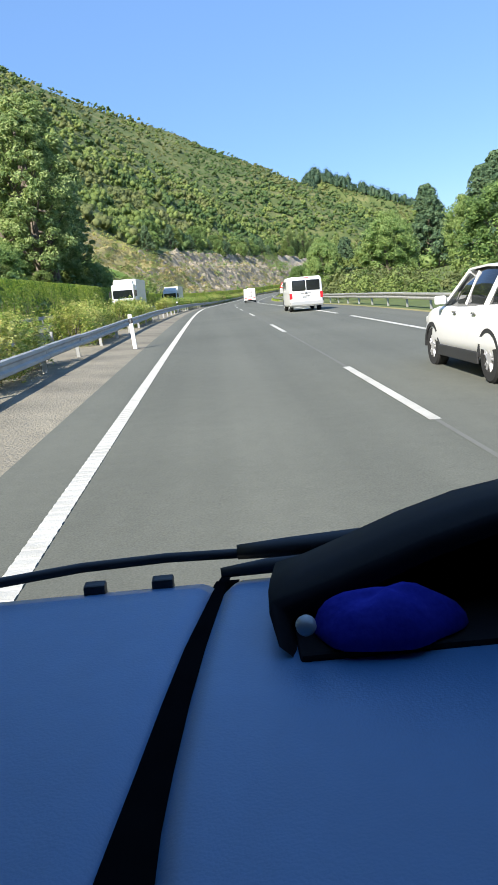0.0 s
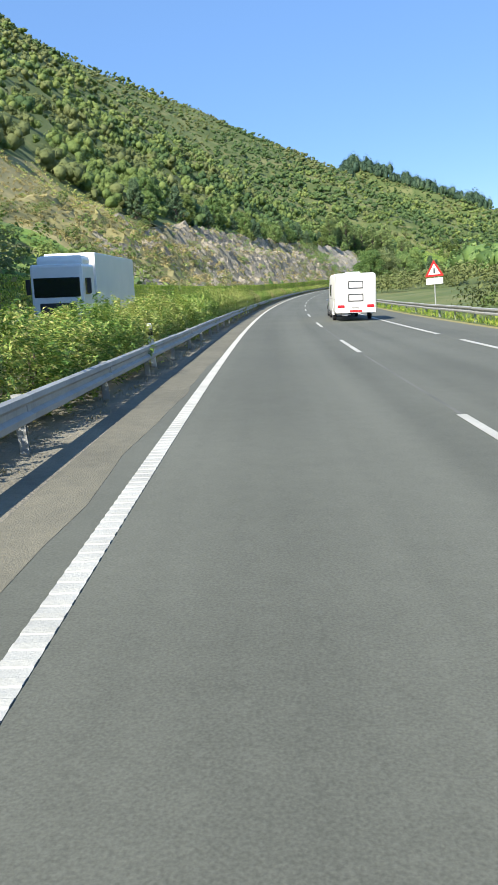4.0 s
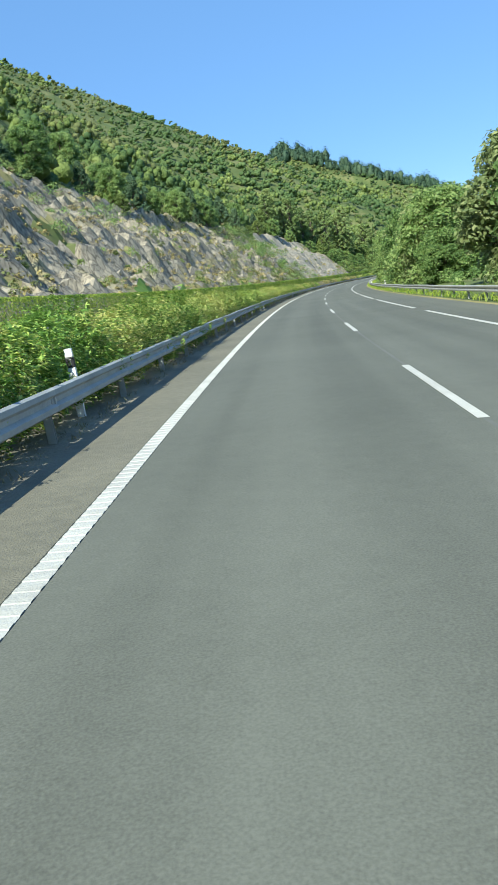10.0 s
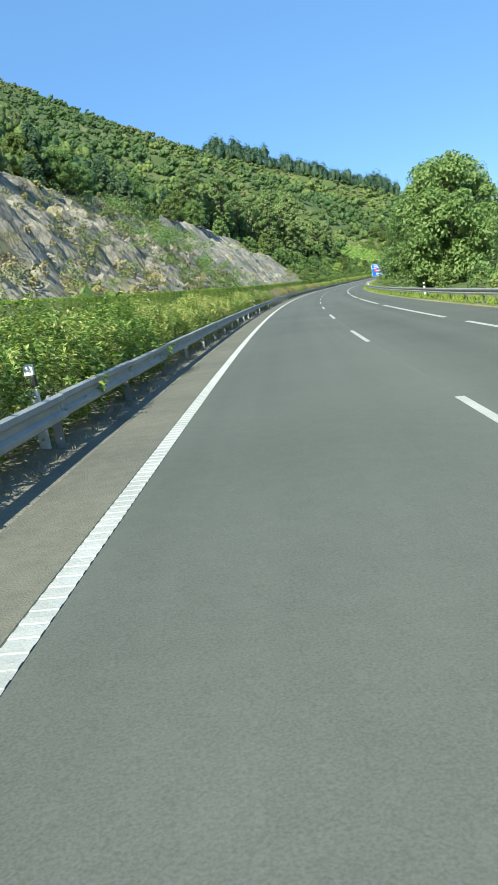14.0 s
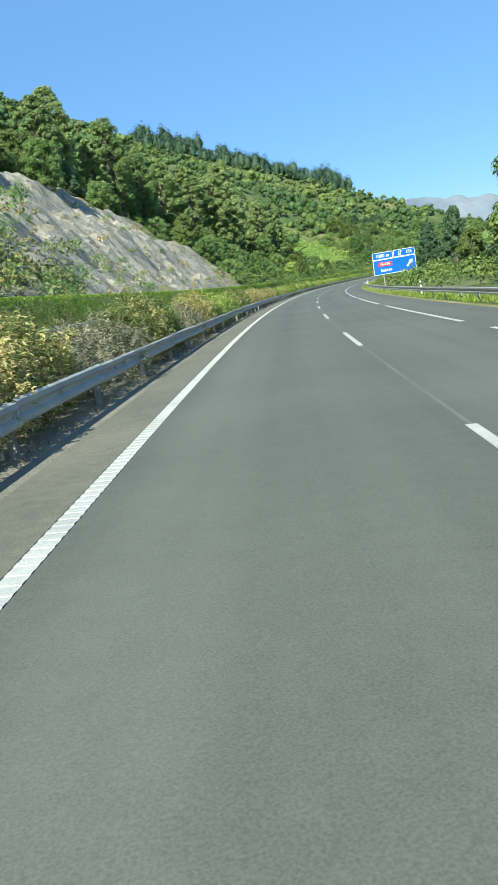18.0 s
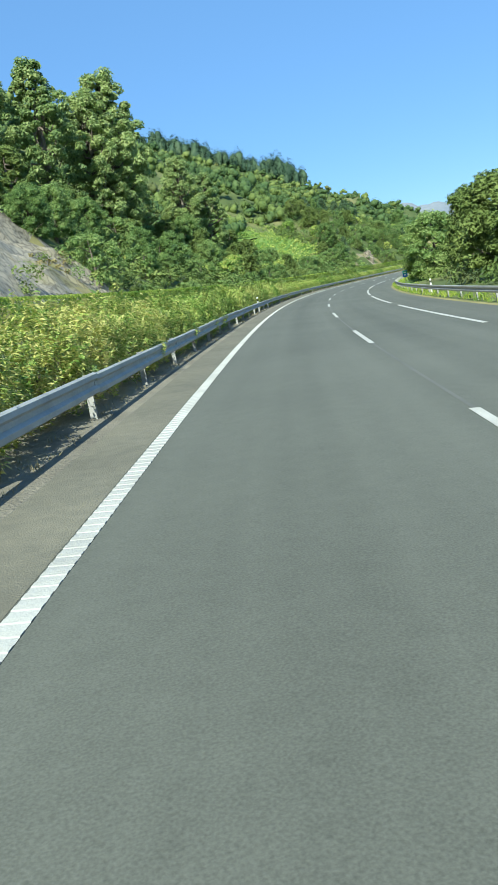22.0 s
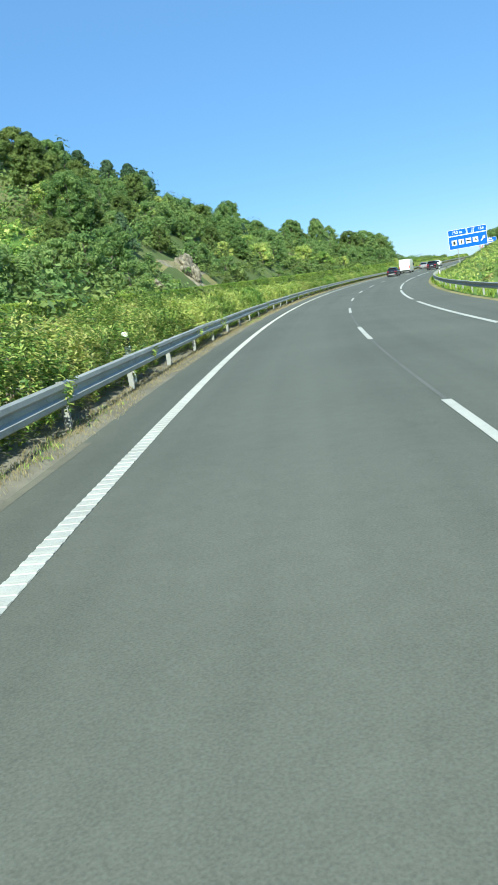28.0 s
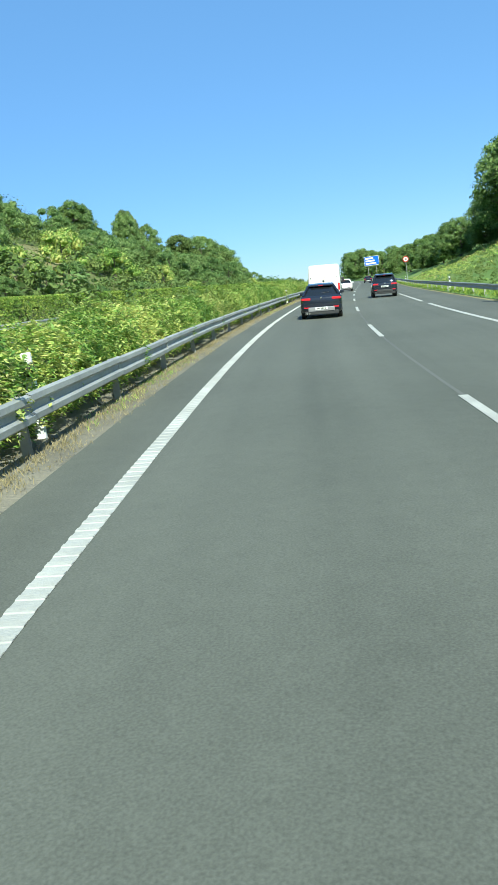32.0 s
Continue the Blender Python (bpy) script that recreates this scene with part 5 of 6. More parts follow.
def arrow(parent, cx, cz, L, mat, y=-0.044):
    c, s = math.cos(radians(48)), math.sin(radians(48))
    shape = [(-0.5, -0.1), (0.1, -0.1), (0.1, -0.28), (0.5, 0.0), (0.1, 0.28), (0.1, 0.1), (-0.5, 0.1)]
    poly([(cx + (a * c - b * s) * L, cz + (a * s + b * c) * L) for a, b in shape], y, parent, mat, "arrow")


def exit_mark(parent, cx, cz, h):
    """The exit pictogram: a carriageway with a slip road, in white strokes."""
    y = -0.044
    poly([(cx - 0.34 * h, cz - 0.45 * h), (cx - 0.14 * h, cz - 0.45 * h), (cx - 0.06 * h, cz + 0.45 * h), (cx - 0.16 * h, cz + 0.45 * h)], y, parent, M_WHITE, "stroke")
    poly([(cx + 0.0 * h, cz - 0.45 * h), (cx + 0.22 * h, cz - 0.45 * h), (cx + 0.12 * h, cz + 0.1 * h), (cx + 0.42 * h, cz + 0.45 * h), (cx + 0.22 * h, cz + 0.45 * h), (cx + 0.02 * h, cz + 0.15 * h)], y, parent, M_WHITE, "stroke")


def legs(t, xs, z1, r=0.06):
    for x in xs:
        bm = bmesh.new()
        rod(bm, (x, 0.08, -0.9), (x, 0.08, z1), r, n=12)
        part("leg", bm, M_GREY, t)


def exit_sign(s, o, z0, kind, turn=4):
    t = thing("exit_sign", stand(s, o, 0.0, turn, lean=False), {"places": "blue exit sign with white lettering on two steel posts", "services": "blue exit services sign with four pictograms on two steel posts", "far": "blue motorway direction sign far along the road"}[kind], "road sign", group="motorway signs")
    W = 5.9
    top = z0 + 2.05
    low = panel(t, 0, W, z0, top)
    a = panel(t, 0, 2.85, top + 0.03, top + 1.0)
    b = panel(t, 2.95, W, top + 0.03, top + 1.0)
    legs(t, (1.3, 4.7), top)
    words("1000 m" if kind == "places" else "750 m", 0.62, 1.42, top + 0.5, -0.042, a, M_WHITE)
    exit_mark(b, 3.85, top + 0.5, 0.72)
    words("156", 0.58, 5.05, top + 0.52, -0.042, b, M_WHITE)
    if kind == "places":
        poly([(0.7, z0 + 1.1), (2.65, z0 + 1.1), (2.65, z0 + 1.68), (0.7, z0 + 1.68)], -0.042, low, painted("red_route_plate", (0.62, 0.05, 0.06), 0.4), "route_plate")
        words("N-634", 0.5, 1.67, z0 + 1.39, -0.05, low, M_WHITE)
        words("Islares", 0.62, 1.75, z0 + 0.58, -0.042, low, M_WHITE)
        arrow(low, 5.05, z0 + 1.05, 1.25, M_WHITE)
    else:
        for i in range(4):
            x = 0.45 + i * 1.08
            poly([(x, z0 + 0.62), (x + 0.82, z0 + 0.62), (x + 0.82, z0 + 1.44), (x, z0 + 1.44)], -0.042, low, M_WHITE, "pictogram")
            shape = [[(0.25, 0.15), (0.57, 0.15), (0.57, 0.65), (0.25, 0.65)], [(0.34, 0.12), (0.48, 0.12), (0.48, 0.7), (0.34, 0.7)], [(0.1, 0.3), (0.72, 0.3), (0.72, 0.5), (0.1, 0.5)], [(0.15, 0.2), (0.41, 0.36), (0.67, 0.2), (0.41, 0.62)]][i]
            poly([(x + p, z0 + 0.62 + q) for p, q in shape], -0.05, low, M_BLACK, "symbol")
        arrow(low, 5.25, z0 + 1.05, 1.0, M_WHITE)
    return t


exit_sign(577, 11.5, 1.75, "places", turn=-4)
exit_sign(840, 11.7, 3.1, "services", turn=0)


def direction_sign(s, o, z0):
    t = thing("direction_sign", stand(s, o, 0.0, 0, lean=False), "blue motorway direction sign far along the road", "road sign", group="motorway signs")
    p = panel(t, 0, 4.4, z0, z0 + 2.7)
    legs(t, (1.0, 3.4), z0 + 0.5)
    for i in range(3):
        poly([(0.4, z0 + 0.4 + i * 0.75), (3.5 - 0.4 * i, z0 + 0.4 + i * 0.75), (3.5 - 0.4 * i, z0 + 0.85 + i * 0.75), (0.4, z0 + 0.85 + i * 0.75)], -0.042, p, M_WHITE, "bar")


def disc_sign(s, o, h):
    t = thing("round_sign", stand(s, o, 0.0, 0, lean=False), "round white road sign with red rim on a post", "road sign")
    bm = bmesh.new()
    rod(bm, (0, -0.02, h), (0, 0.02, h), 0.45, n=28)
    plate = part("plate", bm, M_RED, t, "red rim")
    bm = bmesh.new()
    rod(bm, (0, -0.03, h), (0, -0.02, h), 0.32, n=28)
    part("face", bm, M_WHITE, plate)
    bm = bmesh.new()
    box(bm, (-0.15, -0.036, h - 0.1), (0.15, -0.03, h + 0.1))
    part("bar", bm, M_BLACK, plate)
    bm = bmesh.new()
    rod(bm, (0, 0.06, -0.5), (0, 0.06, h + 0.2), 0.04)
    part("leg", bm, M_GREY, t)


def warning_sign(s, o, h, turn, back, label):
    t = thing("warning_sign", stand(s, o, 0.0, turn, lean=False), label, "road sign")
    tri = [(-0.68, h - 0.4), (0.68, h - 0.4), (0.0, h + 0.78)]
    plate = poly(tri, -0.02, t, M_WHITE if back else M_RED, "plate")
    if not back:
        poly([(-0.44, h - 0.27), (0.44, h - 0.27), (0.0, h + 0.5)], -0.028, plate, M_WHITE, "face")
        poly([(-0.06, h - 0.18), (0.06, h - 0.18), (0.04, h + 0.2), (-0.04, h + 0.2)], -0.036, plate, M_BLACK, "symbol")
        box_bm = bmesh.new()
        box(box_bm, (-0.6, -0.02, h - 0.95), (0.6, 0.0, h - 0.5), 0.01)
        part("lower_plate", box_bm, M_WHITE, t)
    bm = bmesh.new()
    rod(bm, (0, 0.05, -0.6), (0, 0.05, h), 0.045)
    part("leg", bm, M_GREY, t)


warning_sign(160, 12.8, 2.7, 0, False, "red and white triangular warning sign on a post")
warning_sign(179, -14.3, 2.7, 180, True, "pale back of a triangular warning sign on a post")
direction_sign(1045, 6.9, 4.4)
disc_sign(930, 11.4, 3.6)
t = thing("kilometre_sign", stand(667, 11.9, 0.0, 0, lean=False), "small blue kilometre marker on a post", "road sign")
bm = bmesh.new()
rounded(bm, -0.29, 0.29, 0.85, 1.65, -0.02, 0.02, 0.07)
pl_ = part("plate", bm, M_BLUE, t)
poly([(-0.27, 1.28), (0.27, 1.28), (0.27, 1.62), (-0.27, 1.62)], -0.027, pl_, painted("sign_green", (0.01, 0.25, 0.09), 0.35), "green_panel")
poly([(-0.16, 1.38), (0.16, 1.38), (0.16, 1.5), (-0.16, 1.5)], -0.035, pl_, M_WHITE, "bar")
poly([(-0.12, 1.05), (0.12, 1.05), (0.12, 1.2), (-0.12, 1.2)], -0.03, pl_, M_WHITE, "bar")
bm = bmesh.new()
rod(bm, (0, 0.05, -0.5), (0, 0.05, 1.6), 0.04)
part("leg", bm, M_GREY, t)


# ---- vehicles ----
def loft(rings):
    """Closed rings of equal length joined into one skin with end caps."""
    bm = bmesh.new()
    vs = [[bm.verts.new(p) for p in r] for r in rings]
    n = len(rings[0])
    for a, b in zip(vs, vs[1:]):
        for i in range(n):
            j = (i + 1) % n
            bm.faces.new((a[i], a[j], b[j], b[i]))
    bm.faces.new(list(reversed(vs[0])))
    bm.faces.new(vs[-1])
    return bm


def hull(stations):
    """Lower body rings: y, bottom, belt, half width."""
    out = []
    for y, zb, zt, w in stations:
        half = [(w * 0.8, zb), (w * 0.96, zb + 0.1 * (zt - zb)), (w, zb + 0.35 * (zt - zb)), (w * 0.995, zb + 0.62 * (zt - zb)), (w * 0.965, zt - 0.07 * (zt - zb)), (w * 0.9, zt)]
        out.append([(x, y, z) for x, z in half] + [(-x, y, z) for x, z in reversed(half)])
    return loft(out)


def cabin(stations, grow=0.0):
    out = []
    for y, z0, z1, w0, w1 in stations:
        half = [(w0 + grow, z0), (w0 * 0.5 + w1 * 0.5 + grow, (z0 + z1) / 2), (w1 + grow, z1 - 0.06), (w1 * 0.86 + grow, z1 + grow), (w1 * 0.4, z1 + 0.015 + grow)]
        out.append([(x, y, z) for x, z in half] + [(-x, y, z) for x, z in reversed(half)])
    return loft(out)


def wheel(t, x, y, r, w=0.21):
    side = 1 if x > 0 else -1
    bm = bmesh.new()
    ring = [(0.55 * r, -w / 2), (0.9 * r, -w / 2), (r, -w / 2 + 0.03), (r, w / 2 - 0.03), (0.9 * r, w / 2), (0.55 * r, w / 2)]
    n = 24
    vs = [[bm.verts.new((x + b, y + a * math.cos(2 * math.pi * i / n), r + a * math.sin(2 * math.pi * i / n))) for a, b in ring] for i in range(n)]
    for i in range(n):
        p, q = vs[i], vs[(i + 1) % n]
        for j in range(len(ring)):
            k2 = (j + 1) % len(ring)
            bm.faces.new((p[j], p[k2], q[k2], q[j]))
    wh = thing("wheel")
    wh.parent = t
    part("tyre", bm, M_TYRE, wh, smooth=False)
    bm = bmesh.new()
    xo = x + side * w * 0.42
    rod(bm, (xo - side * 0.05, y, r), (xo - side * 0.03, y, r), 0.62 * r, n=24)
    for i in range(10):
        a = 2 * math.pi * (i // 2) / 5 + 0.3 + (i % 2) * 0.34
        c, s_ = math.cos(a), math.sin(a)
        rod(bm, (xo, y + 0.08 * c, r + 0.08 * s_), (xo, y + 0.58 * r * c, r + 0.58 * r * s_), 0.024, 0.018, 6)
    rod(bm, (xo - side * 0.03, y, r), (xo + side * 0.015, y, r), 0.09, n=12)
    part("rim", bm, M_RIM, wh)
    return wh


def slab(t, name, lo, hi, mat, bevel=0.015, label=""):
    bm = bmesh.new()
    box(bm, lo, hi, bevel)
    return part(name, bm, mat, t, label)


def plate(t, z, y=-0.012, w=0.26):
    p = slab(t, "number_plate", (-w, y - 0.012, z - 0.055), (w, y + 0.004, z + 0.055), M_PLATE, 0.006)
    for i in range(7):
        slab(p, "bar", (-w + 0.06 + i * 0.057, y - 0.016, z - 0.03), (-w + 0.095 + i * 0.057, y - 0.01, z + 0.03), M_BLACK, 0.0)


def arch(t, x, y, r, mat):
    """Dark wheel opening on the body's flank."""
    side = 1 if x > 0 else -1
    bm = bmesh.new()
    for i in range(12):
        a0, a1 = math.pi * i / 12, math.pi * (i + 1) / 12
        q = [(y + rr * math.cos(a), r * 0.95 + rr * math.sin(a)) for rr, a in ((r * 1.02, a0), (r * 1.02, a1), (r * 1.2, a1), (r * 1.2, a0))]
        f = [bm.verts.new((x + side * 0.012, p, z)) for p, z in q]
        b = [bm.verts.new((x - side * 0.1, p, z)) for p, z in q]
        bm.faces.new(f)
        bm.faces.new(list(reversed(b)))
        for k3 in range(4):
            bm.faces.new((f[k3], f[(k3 + 1) % 4], b[(k3 + 1) % 4], b[k3]))
    part("wheel_arch", bm, mat, t)


def motor_car(name, m, label, paint, L=4.3, W=1.8, H=1.46, belt=0.98, ride=0.2, tall=False, clad=False, rails=False):
    """A hatchback or sport utility car, its tail at y = 0, facing +y."""
    t = thing(name, m, label, "car")
    w = W / 2
    b = belt
    part("body", hull([(0.0, ride + 0.25, b - 0.12, w * 0.84), (0.06, ride + 0.12, b - 0.02, w * 0.93), (0.3, ride + 0.02, b + 0.02, w * 0.985), (0.8, ride, b + 0.01, w), (L * 0.5, ride, b - 0.02, w), (L * 0.74, ride, b - 0.04, w), (L * 0.86, ride + 0.02, b - 0.1, w * 0.97), (L * 0.96, ride + 0.08, b - 0.22, w * 0.88), (L, ride + 0.2, b - 0.36, w * 0.74)]), paint, t, smooth=True)
    tail = 0.16 if tall else 0.2
    top = 0.68 if tall else 0.6
    roofback = 0.5 if tall else 0.78
    st = [(tail, b - 0.03, b + 0.02, w * 0.86, w * 0.8), (roofback, b - 0.03, H - 0.05, w * 0.9, w * (top - 0.02)), (L * 0.36, b - 0.03, H, w * 0.92, w * top), (L * 0.52, b - 0.03, H - 0.03, w * 0.92, w * top), (L * 0.71, b - 0.08, b - 0.02, w * 0.9, w * 0.84)]
    part("glasshouse", cabin(st), M_GLASS, t, "dark tinted windows", smooth=True)
    # roof skin and pillars in body colour
    bm = bmesh.new()
    ys = [roofback - 0.1, roofback + 0.05, L * 0.36, L * 0.52, L * 0.55]
    zs = [H - 0.09, H - 0.045, H, H - 0.03, H - 0.055]
    rows = [[bm.verts.new((x * w * top, y, z + 0.022 + 0.015 * (1 - x * x))) for x in (-1, -0.5, 0, 0.5, 1)] for y, z in zip(ys, zs)]
    under = [[bm.verts.new((x * w * top, y, z - 0.01)) for x in (-1, -0.5, 0, 0.5, 1)] for y, z in zip(ys, zs)]
    for a in range(4):
        for c in range(4):
            bm.faces.new((rows[a][c], rows[a][c + 1], rows[a + 1][c + 1], rows[a + 1][c]))
            bm.faces.new((under[a][c + 1], under[a][c], under[a + 1][c], under[a + 1][c + 1]))
        bm.faces.new((rows[a][0], rows[a + 1][0], under[a + 1][0], under[a][0]))
        bm.faces.new((rows[a + 1][4], rows[a][4], under[a][4], under[a + 1][4]))
    bm.faces.new([rows[0][c] for c in range(4, -1, -1)] + [under[0][c] for c in range(5)])
    bm.faces.new([rows[4][c] for c in range(5)] + [under[4][c] for c in range(4, -1, -1)])
    part("roof", bm, paint, t, smooth=False)
    for sx in (-1, 1):
        for (y0, z0, x0), (y1, z1, x1), r in (((tail + 0.02, b, w * 0.85), (roofback - 0.02, H - 0.06, w * (top - 0.01)), 0.05), ((L * 0.69, b - 0.02, w * 0.88), (L * 0.53, H - 0.06, w * top), 0.035), ((L * 0.43, b, w * 0.915), (L * 0.43, H - 0.07, w * top), 0.025), ((L * 0.24, b, w * 0.905), (L * 0.21, H - 0.06, w * top), 0.045)):
            bm = bmesh.new()
            rod(bm, (sx * x0, y0, z0), (sx * x1, y1, z1), r, n=8)
            part("pillar", bm, paint, t)
        slab(t, "door_mirror", (sx * (w + 0.02) - 0.09, L * 0.645, b - 0.0), (sx * (w + 0.02) + 0.09, L * 0.645 + 0.1, b + 0.14), paint, 0.03)
        lz = b - 0.14
        slab(t, "tail_lamp", (min(sx * w * 0.5, sx * w * 0.925), 0.0 - 0.006, lz - 0.045), (max(sx * w * 0.5, sx * w * 0.925), 0.2, lz + 0.055), M_LAMP, 0.02, "red tail lamp")
        slab(t, "reflector", (min(sx * w * 0.55, sx * w * 0.82), -0.012, ride + 0.26), (max(sx * w * 0.55, sx * w * 0.82), 0.06, ride + 0.31), M_LAMP, 0.008)
        slab(t, "head_lamp", (min(sx * w * 0.5, sx * w * 0.84), L - 0.25, b - 0.36), (max(sx * w * 0.5, sx * w * 0.84), L - 0.06, b - 0.24), M_LAMPW, 0.02)
        for dy in (0.3, 0.5):
            slab(t, "door_handle", (sx * w * 0.985 - 0.02, L * dy, b - 0.13), (sx * w * 0.985 + 0.02, L * dy + 0.16, b - 0.1), paint if not tall else M_CHROME, 0.006)
        for wy in (0.19, 0.8):
            arch(t, sx * w * 0.985, L * wy, 0.33 if not tall else 0.36, M_TRIM)
            wheel(t, sx * (w - 0.12), L * wy, 0.32 if not tall else 0.355)
        if clad:
            slab(t, "side_cladding", (min(sx * w * 0.97, sx * w * 1.012), L * 0.28, ride - 0.02), (max(sx * w * 0.97, sx * w * 1.012), L * 0.71, ride + 0.16), M_TRIM, 0.02)
        if rails:
            bm = bmesh.new()
            rod(bm, (sx * w * 0.62, roofback + 0.15, H + 0.05), (sx * w * 0.62, L * 0.5, H + 0.045), 0.018)
            part("roof_rail", bm, M_CHROME, t)
    slab(t, "bumper_insert", (-w * 0.62, -0.025, ride + 0.12), (w * 0.62, 0.1, ride + 0.3), M_TRIM if tall else painted("grey_bumper", (0.24, 0.24, 0.25), 0.4), 0.03)
    slab(t, "valance", (-w * 0.8, 0.0, ride - 0.02), (w * 0.8, 0.2, ride + 0.14), M_TRIM, 0.03)
    plate(t, ride + 0.24 if not tall else b - 0.3, -0.03)
    slab(t, "badge", (-0.04, -0.02, b - 0.13), (0.04, 0.02, b - 0.06), M_CHROME, 0.01)
    slab(t, "spoiler", (-w * (top - 0.08), roofback - 0.24, H - 0.1), (w * (top - 0.08), roofback + 0.02, H - 0.045), paint, 0.02)
    slab(t, "brake_lamp", (-0.1, roofback - 0.25, H - 0.08), (0.1, roofback - 0.2, H - 0.06), M_LAMP, 0.005)
    bm = bmesh.new()
    rod(bm, (0.02, tail + 0.06, b + 0.09), (0.36, tail + 0.1, b + 0.12), 0.012)
    part("rear_wiper", bm, M_BLACK, t)
    if not tall:
        for dx in (-0.62, -0.52):
            bm = bmesh.new()
            rod(bm, (dx, -0.03, ride + 0.05), (dx, 0.1, ride + 0.05), 0.04)
            part("exhaust", bm, M_CHROME, t)
    return t


def boxy(name, m, label, paint, L, W, H, ride, category, cut=0.0, belt=None, nose=0.0, r=0.1):
    """A tall panel body with rounded edges, its tail at y = 0; nose: length of a sloping front."""
    t = thing(name, m, label, category)
    w = W / 2
    rings = []
    for y, k2, zt in [(0.0, 0.93, H - r), (0.05, 0.985, H - r * 0.35), (0.16, 1.0, H), (L - nose - 0.2, 1.0, H), (L - nose * 0.62 - 0.1, 0.99, H - 0.1 - 0.12 * (nose > 0)), (L - nose * 0.36 - 0.05, 0.97, H * (0.62 if nose else 0.95)), (L, 0.86, H * (0.45 if nose else 0.9))]:
        zb = ride + (0.06 if y in (0.0, L) else 0)
        ww = w * k2
        half = [(ww * 0.96, zb), (ww, zb + 0.12), (ww, zb + 0.5 * (zt - zb)), (ww * 0.985, zb + 0.75 * (zt - zb)), (ww * 0.96, zt - r * 0.9), (ww * 0.93, zt - r * 0.3), (ww * 0.86, zt)]
        rings.append([(x, y, z) for x, z in half] + [(-x, y, z) for x, z in reversed(half)])
    part("body", loft(rings), paint, t, smooth=True)
    return t


P_WHITE = painted("white_car_paint", (0.8, 0.8, 0.78), 0.22, vary=0.04)
P_DARK = painted("dark_blue_black_car_paint", (0.014, 0.018, 0.03), 0.16, spec=0.8)
P_GREY = painted("grey_blue_car_paint", (0.2, 0.23, 0.26), 0.22, 0.4, vary=0.05)
P_SILVER = painted("silver_car_paint", (0.45, 0.46, 0.47), 0.25, 0.5, vary=0.05)
P_CREAM = painted("caravan_white", (0.8, 0.79, 0.76), 0.4, vary=0.05)

motor_car("hatchback", stand(841.2, 2.0), "dark blue-black hatchback with red tail lamps", P_DARK)
motor_car("dark_suv", stand(865.6, 5.9), "dark sport utility car with roof rails", P_DARK, 4.5, 1.86, 1.66, 1.08, 0.26, tall=True, clad=True, rails=True)
motor_car("white_suv", stand(9.1, 5.98), "white sport utility car with black lower cladding", P_WHITE, 4.45, 1.86, 1.63, 1.08, 0.26, tall=True, clad=True)
motor_car("tow_car", stand(153.4, 5.75), "grey-blue estate car towing a caravan", P_GREY, 4.4, 1.82, 1.6, 1.02, 0.22, tall=True, clad=True)
motor_car("white_saloon", stand(904, 2.45), "white hatchback far ahead in the lane", P_WHITE, 4.4, 1.82, 1.47)
motor_car("silver_car", stand(888, 1.5), "silver hatchback far ahead in the lane", P_SILVER)
motor_car("far_car", stand(985, 5.5), "dark hatchback far along the road", P_DARK)


def panel_van(m):
    t = boxy("panel_van", m, "tall white panel van with plain rear doors", P_WHITE, 5.9, 2.05, 2.55, 0.32, "van", nose=1.7, r=0.16)
    for sx in (-1, 1):
        slab(t, "rear_door", (min(sx * 0.012, sx * 0.86), -0.02, 0.62), (max(sx * 0.012, sx * 0.86), 0.03, 2.36), P_WHITE, 0.02)
        slab(t, "tail_lamp", (min(sx * 0.88, sx * 1.0), -0.03, 0.9), (max(sx * 0.88, sx * 1.0), 0.08, 1.35), M_LAMP, 0.02, "red tail lamp")
        slab(t, "door_hinge", (sx * 0.84 - 0.03, -0.04, 1.7), (sx * 0.84 + 0.03, 0.0, 1.78), M_BLACK, 0.01)
        slab(t, "door_mirror", (sx * 1.16 - 0.1, 4.5, 1.35), (sx * 1.16 + 0.1, 4.62, 1.7), M_BLACK, 0.03)
        slab(t, "side_glass", (min(sx * 0.9, sx * 1.03), 4.2, 1.3), (max(sx * 0.9, sx * 1.03), 4.85, 1.85), M_GLASS, 0.03)
        for wy in (1.1, 4.75):
            wheel(t, sx * 0.88, wy, 0.35)
    slab(t, "bumper", (-0.98, -0.1, 0.36), (0.98, 0.14, 0.58), M_TRIM, 0.04)
    slab(t, "emblem", (-0.1, -0.034, 1.45), (0.02, -0.018, 1.57), M_BLACK, 0.012)
    for i in range(4):
        slab(t, "lettering_bar", (-0.62 + 0.1 * i, -0.028, 2.0 - 0.13 * i), (0.3 + 0.08 * i, -0.016, 2.05 - 0.13 * i), painted("faded_red_lettering", (0.7, 0.55, 0.53), 0.5), 0.004)
    plate(t, 0.75, -0.03)


panel_van(stand(858.5, 1.75))


